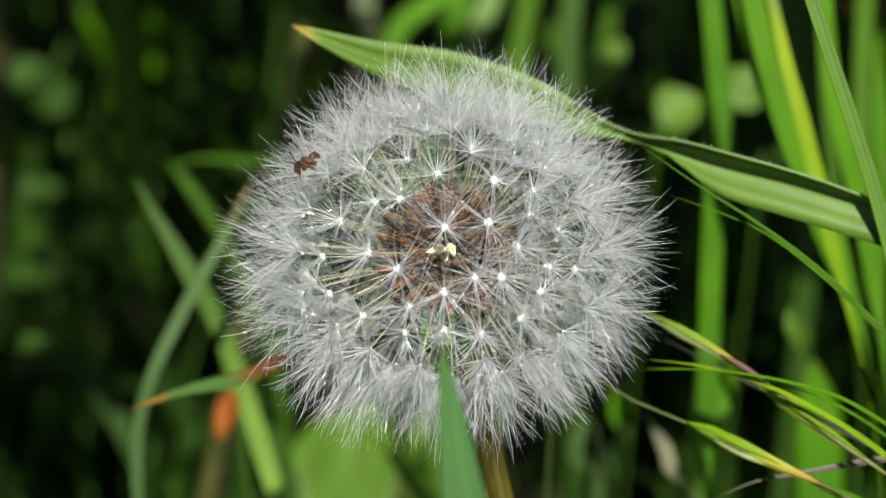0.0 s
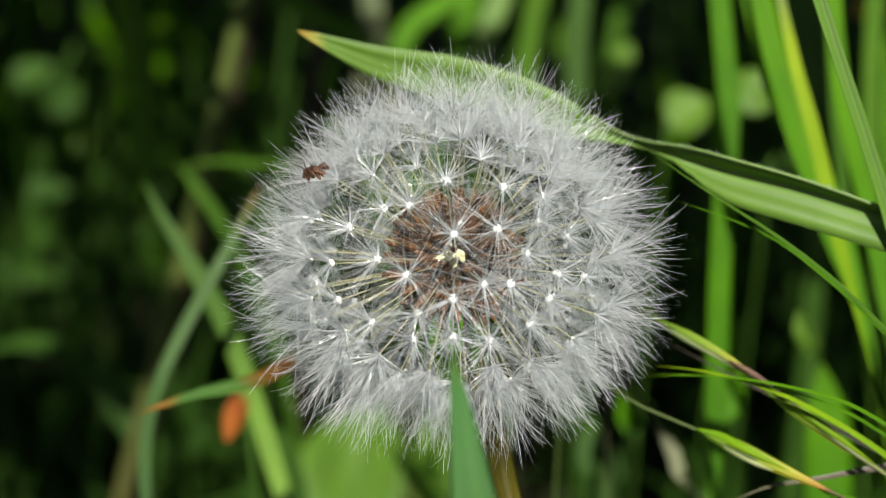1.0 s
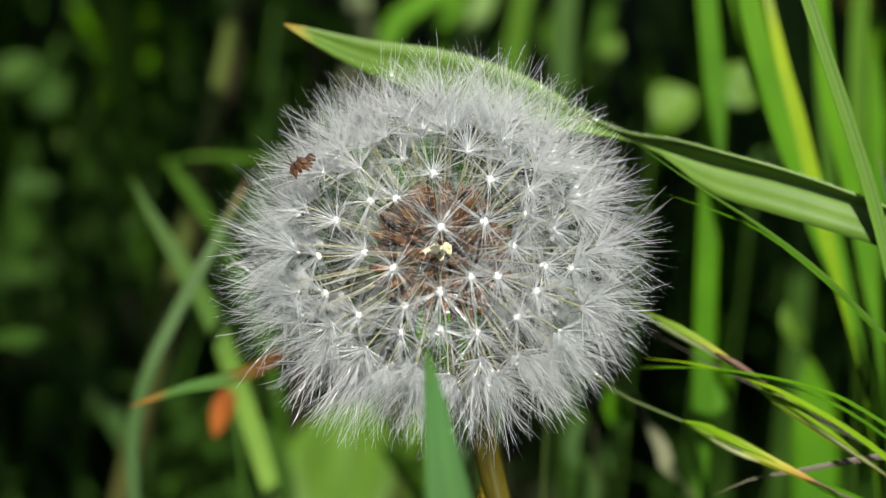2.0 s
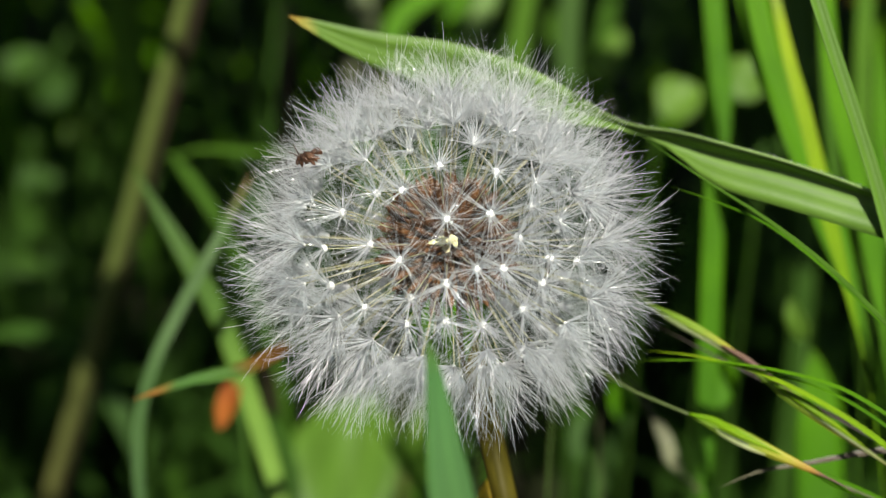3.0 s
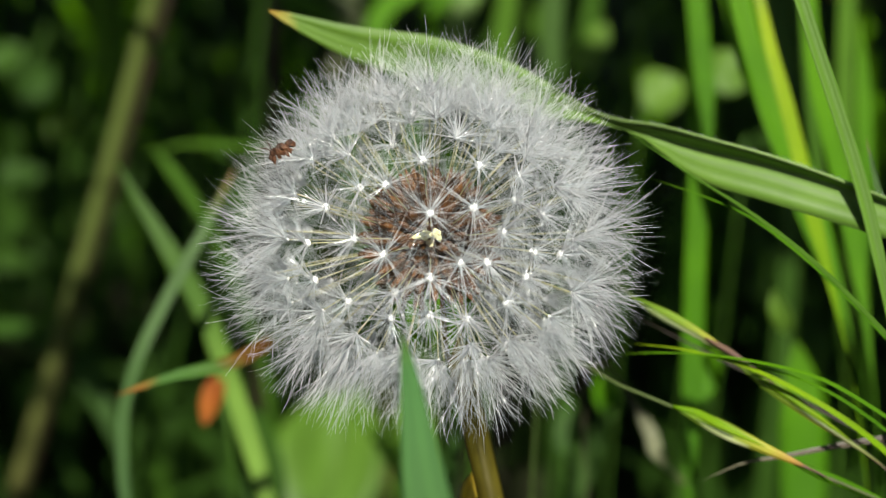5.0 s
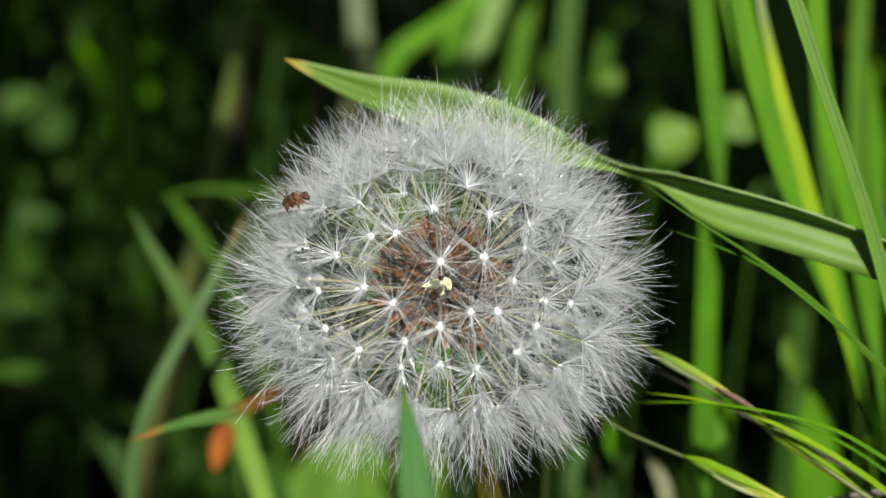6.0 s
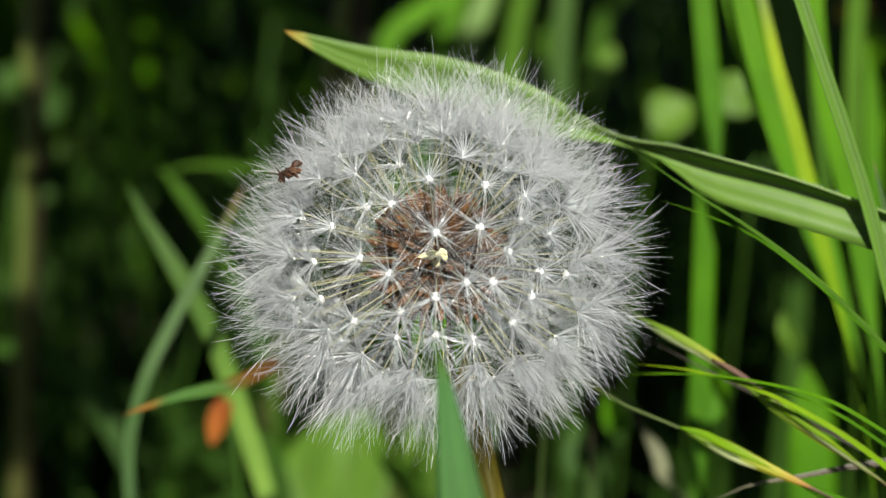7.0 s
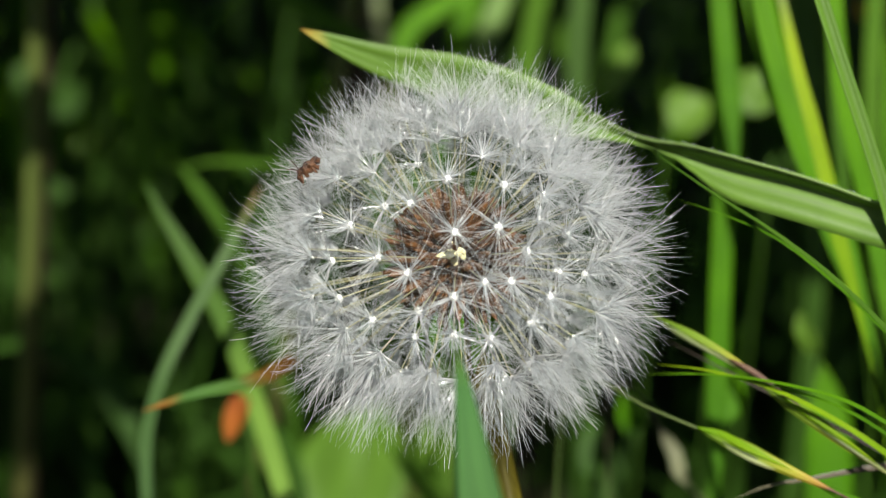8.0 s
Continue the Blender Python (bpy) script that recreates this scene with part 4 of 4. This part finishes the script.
# ---- speck of plant debris caught on the hairs ----
def debris():
    bm = bmesh.new()
    rnd = random.Random(9)
    for k in range(15):
        w = k / 14 * 2 - 1
        p = Vector((w * 0.0009, rnd.uniform(-0.0003, 0.0003), 0.00035 * w + rnd.uniform(-0.0003, 0.0003)))
        s = [rnd.uniform(0.0002, 0.00046) * (1.25 if q == 0 else 0.8) for q in range(3)]
        if k % 5 == 2:
            s, p.z = [0.0007, 0.00026, 0.0003], 0.0004 * w
        r = bmesh.ops.create_icosphere(bm, subdivisions=1, radius=1.0)
        turn = Matrix.Rotation(rnd.uniform(0, 3), 3, "Y")
        for v in r["verts"]:
            n = rnd.uniform(0.55, 1.5)
            v.co = turn @ (Vector((v.co.x * s[0], v.co.y * s[1], v.co.z * s[2])) * n) + p
    for a in range(2):
        g = rnd.uniform(0, 6.28)
        b = Vector((rnd.uniform(-0.001, 0.001), 0, 0))
        e = b + Vector((math.cos(g), rnd.uniform(-0.3, 0.3), math.sin(g))) * 0.0012
        v, f, _ = tube([b, b.lerp(e, 0.5) + Vector((0, 0, 0.0001)), e], 0.00007, 0.00003, 4, 4)
        vs = [bm.verts.new(q) for q in v]
        for q in f:
            bm.faces.new([vs[i] for i in q])
    bmesh.ops.scale(bm, vec=(1.12, 1.12, 1.3), verts=bm.verts)
    me = bpy.data.meshes.new("plant_debris")
    bm.to_mesh(me)
    bm.free()
    me.materials.append(debris_brown)
    ob = new("plant_debris", me)
    return tagged(ob, "tiny brown speck of plant debris caught on the white hairs", "debris")


speck = debris()
SPECK_AT = Vector((-0.0144, -0.0077, 0.3725))


# ---- undergrowth ----
SUN_RUN = 1 / math.tan(radians(SUN_EL))     # how far the sun's rays run along the ground for each metre down


def undergrowth(name, count, xr, yr, zr, width, mat, label, seed, clear=0.0, ragged=False, bare=(0, 0, 0, 0)):
    rnd = random.Random(seed)
    parts = []
    for k in range(count):
        x, y = rnd.uniform(*xr), rnd.uniform(*yr)
        if math.hypot(x, y) < clear or bare[0] < x < bare[1] and bare[2] < y < bare[3]:
            continue
        inset = min((x - xr[0]) / (xr[1] - xr[0]), (xr[1] - x) / (xr[1] - xr[0]), (y - yr[0]) / (yr[1] - yr[0]), (yr[1] - y) / (yr[1] - yr[0]))
        if ragged and inset < 0.2 + 0.22 * noise.noise((x * 1.7, y * 1.7, seed)):
            continue
        h = rnd.uniform(*zr)
        lx, ly = rnd.gauss(0, 0.25) * h, rnd.gauss(-0.05, 0.2) * h
        pts = [(x, y, -0.01), (x + lx * 0.2, y + ly * 0.2, h * 0.5), (x + lx, y + ly, h * rnd.uniform(0.75, 1))]
        parts.append(ribbon(pts, width * rnd.uniform(0.6, 1.4), (rnd.uniform(-1, 1), -0.7, rnd.uniform(0, 0.8)), 16, n=6, tip=0.5, seed=k, twist=rnd.uniform(-60, 60), cols=3))
    v, f, u = joined(*parts)
    ob = link_mesh(name, v, f, mat, u)
    return tagged(ob, label, "grass", kind="stuff")


def shrub(foot, limbs, spread, leaves, fill, label, seed, gaps=(), dapples=()):
    """An unseen leafy shrub, added to shade the background: trunk, limbs and a crown of single leaves."""
    rnd = random.Random(seed)
    wide = spread[0] > -0.2
    x0, x1, y0, y1, z0, z1 = spread
    thing = new("shrub")
    thing.location = foot
    v, f, u = tube([Vector((0, 0, 0)), (0.02, -0.02, 0.3), (0.0, -0.05, 0.6)], 0.02, 0.012, 12, 9, dent=0.08)
    link_mesh("trunk", v, f, dry, u, thing)
    parts = []
    for k in range(limbs):
        e = Vector((rnd.uniform(x0, x1), rnd.uniform(y0, y1), rnd.uniform(z0, z1))) - Vector(foot)
        s = Vector((0, -0.03, rnd.uniform(0.3, 0.58)))
        m = s.lerp(e, 0.5) + Vector((0, 0, 0.08))
        v, f, u = tube([s, m, e], 0.006, 0.0015, 12, 6, dent=0.05)
        link_mesh("limb", v, f, dry, u, thing)
        for q in spline([s, m, e], 24)[4:]:
            for j in range(leaves):
                b = q + Vector((rnd.gauss(0, 0.045), rnd.gauss(0, 0.045), rnd.gauss(0, 0.03)))
                d = Vector((rnd.uniform(-1, 1), rnd.uniform(-1, 1), rnd.uniform(-0.5, 0.3))).normalized() * rnd.uniform(0.03, 0.055)
                c = b + Vector(foot)
                if c.z < 0.47 or any(g[0] < c.x < g[1] and g[2] < c.y + (c.z - 0.5) * SUN_RUN < g[3] for g in gaps):
                    continue
                parts.append(ribbon([b, b + d * 0.5 + Vector((0, 0, 0.004)), b + d], rnd.uniform(0.018, 0.03), (rnd.uniform(-0.6, 0.6), rnd.uniform(-0.8, 0.3), 1), 12, n=3, base=0.3, tip=0.6, seed=k, cols=3))
    for k in range(fill):
        x, along, z = rnd.uniform(x0, x1), rnd.uniform(y0, y1), rnd.uniform(z0, z1)
        bumps = noise.noise((x * 3.1, along * 3.1, seed))
        rim = min(1.0, (x1 - x) / 0.55 if wide else 1.0, (x - x0) / 0.55 if not wide else 1.0, (y1 - along) / 1.0)
        if rim + 1.1 * noise.noise((x * 2.3, along * 2.3, seed + 4.5)) + 0.25 * bumps < 0.3:
            continue
        z = z0 + (z - z0) * (0.75 + 0.9 * max(0.0, bumps + 0.3)) * min(1.0, 0.3 + rim)
        c = Vector((x, along - (z - 0.5) * SUN_RUN, z))
        if any(g[0] < c.x < g[1] and g[2] < along < g[3] for g in gaps):
            continue
        if any(g[0] < c.x < g[1] and g[2] < along < g[3] and rnd.random() > g[4] for g in dapples):
            continue
        b = c - Vector(foot)
        d = Vector((rnd.uniform(-1, 1), rnd.uniform(-1, 1), rnd.uniform(-0.5, 0.3))).normalized() * rnd.uniform(0.03, 0.055)
        parts.append(ribbon([b, b + d * 0.5 + Vector((0, 0, 0.004)), b + d], rnd.uniform(0.018, 0.03), (rnd.uniform(-0.6, 0.6), rnd.uniform(-0.8, 0.3), 1), 12, n=3, base=0.3, tip=0.6, seed=k, cols=3))
    v, f, u = joined(*parts)
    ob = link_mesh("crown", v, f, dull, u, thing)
    return tagged(thing, label, "shrub")


# Unseen shrubs added as shade; gaps and dapples let sun through where wanted.
shrub((-0.5, 0.75, 0), 22, (-1.3, -0.045, -0.05, 2.6, 0.5, 0.8), 5, 16000, "unseen leafy shrub added to shade the left background", 8, gaps=((-0.36, -0.13, 0.165, 0.365), (-0.115, -0.02, -0.035, 0.115), (-0.22, -0.1, -0.085, 0.025)), dapples=((-0.07, 0.02, 0.14, 0.465, 0.1), (-0.36, -0.07, 0.06, 0.6, 0.5)))
shrub((0.35, 1.0, 0), 18, (-0.05, 1.25, 0.0, 2.5, 0.5, 0.8), 3, 15000, "unseen leafy shrub added to shade the right background", 9, gaps=((-0.115, -0.02, -0.035, 0.115), (0.04, 0.15, 0.005, 0.07)), dapples=((-0.07, 0.15, 0.14, 0.465, 0.08),))
shrub((-0.6, -0.35, 0), 8, (-1.0, -0.09, -0.5, 0.7, 0.5, 0.8), 4, 9500, "unseen leafy shrub added to shade the low left grass", 12, gaps=((-0.36, -0.13, 0.165, 0.365), (-0.22, -0.1, -0.085, 0.025)))
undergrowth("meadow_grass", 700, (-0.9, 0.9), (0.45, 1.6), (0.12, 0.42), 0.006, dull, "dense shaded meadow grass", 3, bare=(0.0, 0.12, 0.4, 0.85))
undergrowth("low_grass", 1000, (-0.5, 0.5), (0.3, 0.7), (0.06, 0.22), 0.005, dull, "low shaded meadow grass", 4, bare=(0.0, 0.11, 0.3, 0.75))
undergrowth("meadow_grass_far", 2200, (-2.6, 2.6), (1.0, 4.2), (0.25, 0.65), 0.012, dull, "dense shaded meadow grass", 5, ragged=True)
undergrowth("meadow_grass_near", 250, (-0.7, 0.7), (-0.9, -0.3), (0.1, 0.3), 0.006, grass, "meadow grass behind the camera", 6)


undergrowth("meadow_grass_wide", 4200, (-4.5, 4.5), (-4.5, 2.4), (0.15, 0.45), 0.012, grass, "open meadow grass around the flower", 7, clear=0.75, ragged=True)


def swayed(ob, deg, home=None):
    """ob's pose, leaning sideways about its foot."""
    return Matrix.Translation(home) @ pose(0, 0, 0, 0, deg, 0)


def motions():
    # seconds, lean of the lower length, lean of the upper one
    swings = [[
    (0, 6.1, 13.3), (0.5, -10.5, 17.8), (1, -5.3, 16.4), (1.5, -6.4, 16.7), (2.8, 1.3, 14.6), (3, -13.4, 18.6),
    (3.5, -16.3, 19.5), (4, -13.0, 18.5), (4.2, -24.9, 22.0), (5.3, -7.5, 17.0), (5.5, -2.7, 15.7), (6, -3.1, 15.8),
    (6.5, 6.4, 13.2), (7, 12.3, 11.5), (7.5, 3.9, 13.9), (8, 10.8, 12.0)], [
    (0, 3.1, 8.8), (0.5, -13.4, 13.5), (1, -8.3, 12.0), (1.5, -9.4, 12.4), (2.8, -1.7, 10.2), (3, -16.2, 14.4),
    (3.5, -19.1, 15.2), (4, -15.8, 14.2), (4.2, -27.3, 17.8), (5.3, -10.5, 12.7), (5.5, -5.7, 11.3), (6, -6.2, 11.4),
    (6.5, 3.4, 8.7), (7, 9.4, 7.0), (7.5, 0.8, 9.5), (8, 7.9, 7.4)], [
    (0, -1.3, 3.7), (0.5, -8.0, 4.5), (1, -6.4, 4.3), (1.5, -5.9, 4.2), (2.8, -2.8, 3.9), (3, -9.0, 4.6),
    (3.5, -10.1, 4.7), (4, -7.6, 4.4), (4.2, -12.2, 4.9), (5.3, -5.8, 4.2), (5.5, -4.3, 4.0), (6, -4.5, 4.1),
    (6.5, -0.3, 3.6), (7, 1.8, 3.4), (7.5, -2.4, 3.8), (8, -0.2, 3.6)]]
    for (ob, upper), rows in zip(stalks, swings):
        home = ob.location.copy()
        walk(ob, [(t, swayed(ob, a, home)) for t, a, b in rows])
        walk(upper, [(t, Matrix.Translation((0, 0, JOINT)) @ pose(0, 0, 0, 0, b - a, 0)) for t, a, b in rows])
    lean = [
    (0, 0.00), (0.5, 0.11), (1, 0.02), (1.5, -0.23), (2.8, 0.04), (3, -0.20), (3.5, -0.09), (4, -0.52),
    (4.2, -0.48), (5.3, -0.11), (5.5, 0.10), (6, -0.45), (6.5, -0.06), (7, 0.08), (7.5, 0.10), (8, 0.08)]
    home = front_blade.location.copy()
    walk(front_blade, [(t, swayed(front_blade, d, home)) for t, d in lean])
    drift = [
    (0, 0.00, -0.00), (0.5, -0.10, 0.01), (1, -0.10, -0.19), (1.5, -0.05, -0.20), (3, -0.01, -0.25), (3.5, -0.65, 0.09),
    (4, -0.31, 0.14), (5.5, -1.21, -0.23), (6, -0.76, -0.19), (6.5, -0.77, -0.01), (7, -0.78, -0.39), (7.5, -0.57, -0.27),
    (8, -0.82, -0.14)]
    walk(speck, [(t, Matrix.Translation(SPECK_AT + Vector((x, 0, z)) * 0.001) @ pose(0, 0, 0, 20 * math.sin(t * 3), -6 + 12 * math.sin(t * 2.3), 25 * math.sin(t * 4))) for t, x, z in drift])
    nod = [
    (0, 0.00), (1, -0.49), (1.5, -0.42), (3.5, -0.49), (5.5, -0.92), (6.5, 0.21), (7, 0.14), (8, -0.14)]
    home = long_leaf.location.copy()
    walk(long_leaf, [(t, Matrix.Translation(home + Vector((x * 0.001, 0, 0)))) for t, x in nod])


motions()
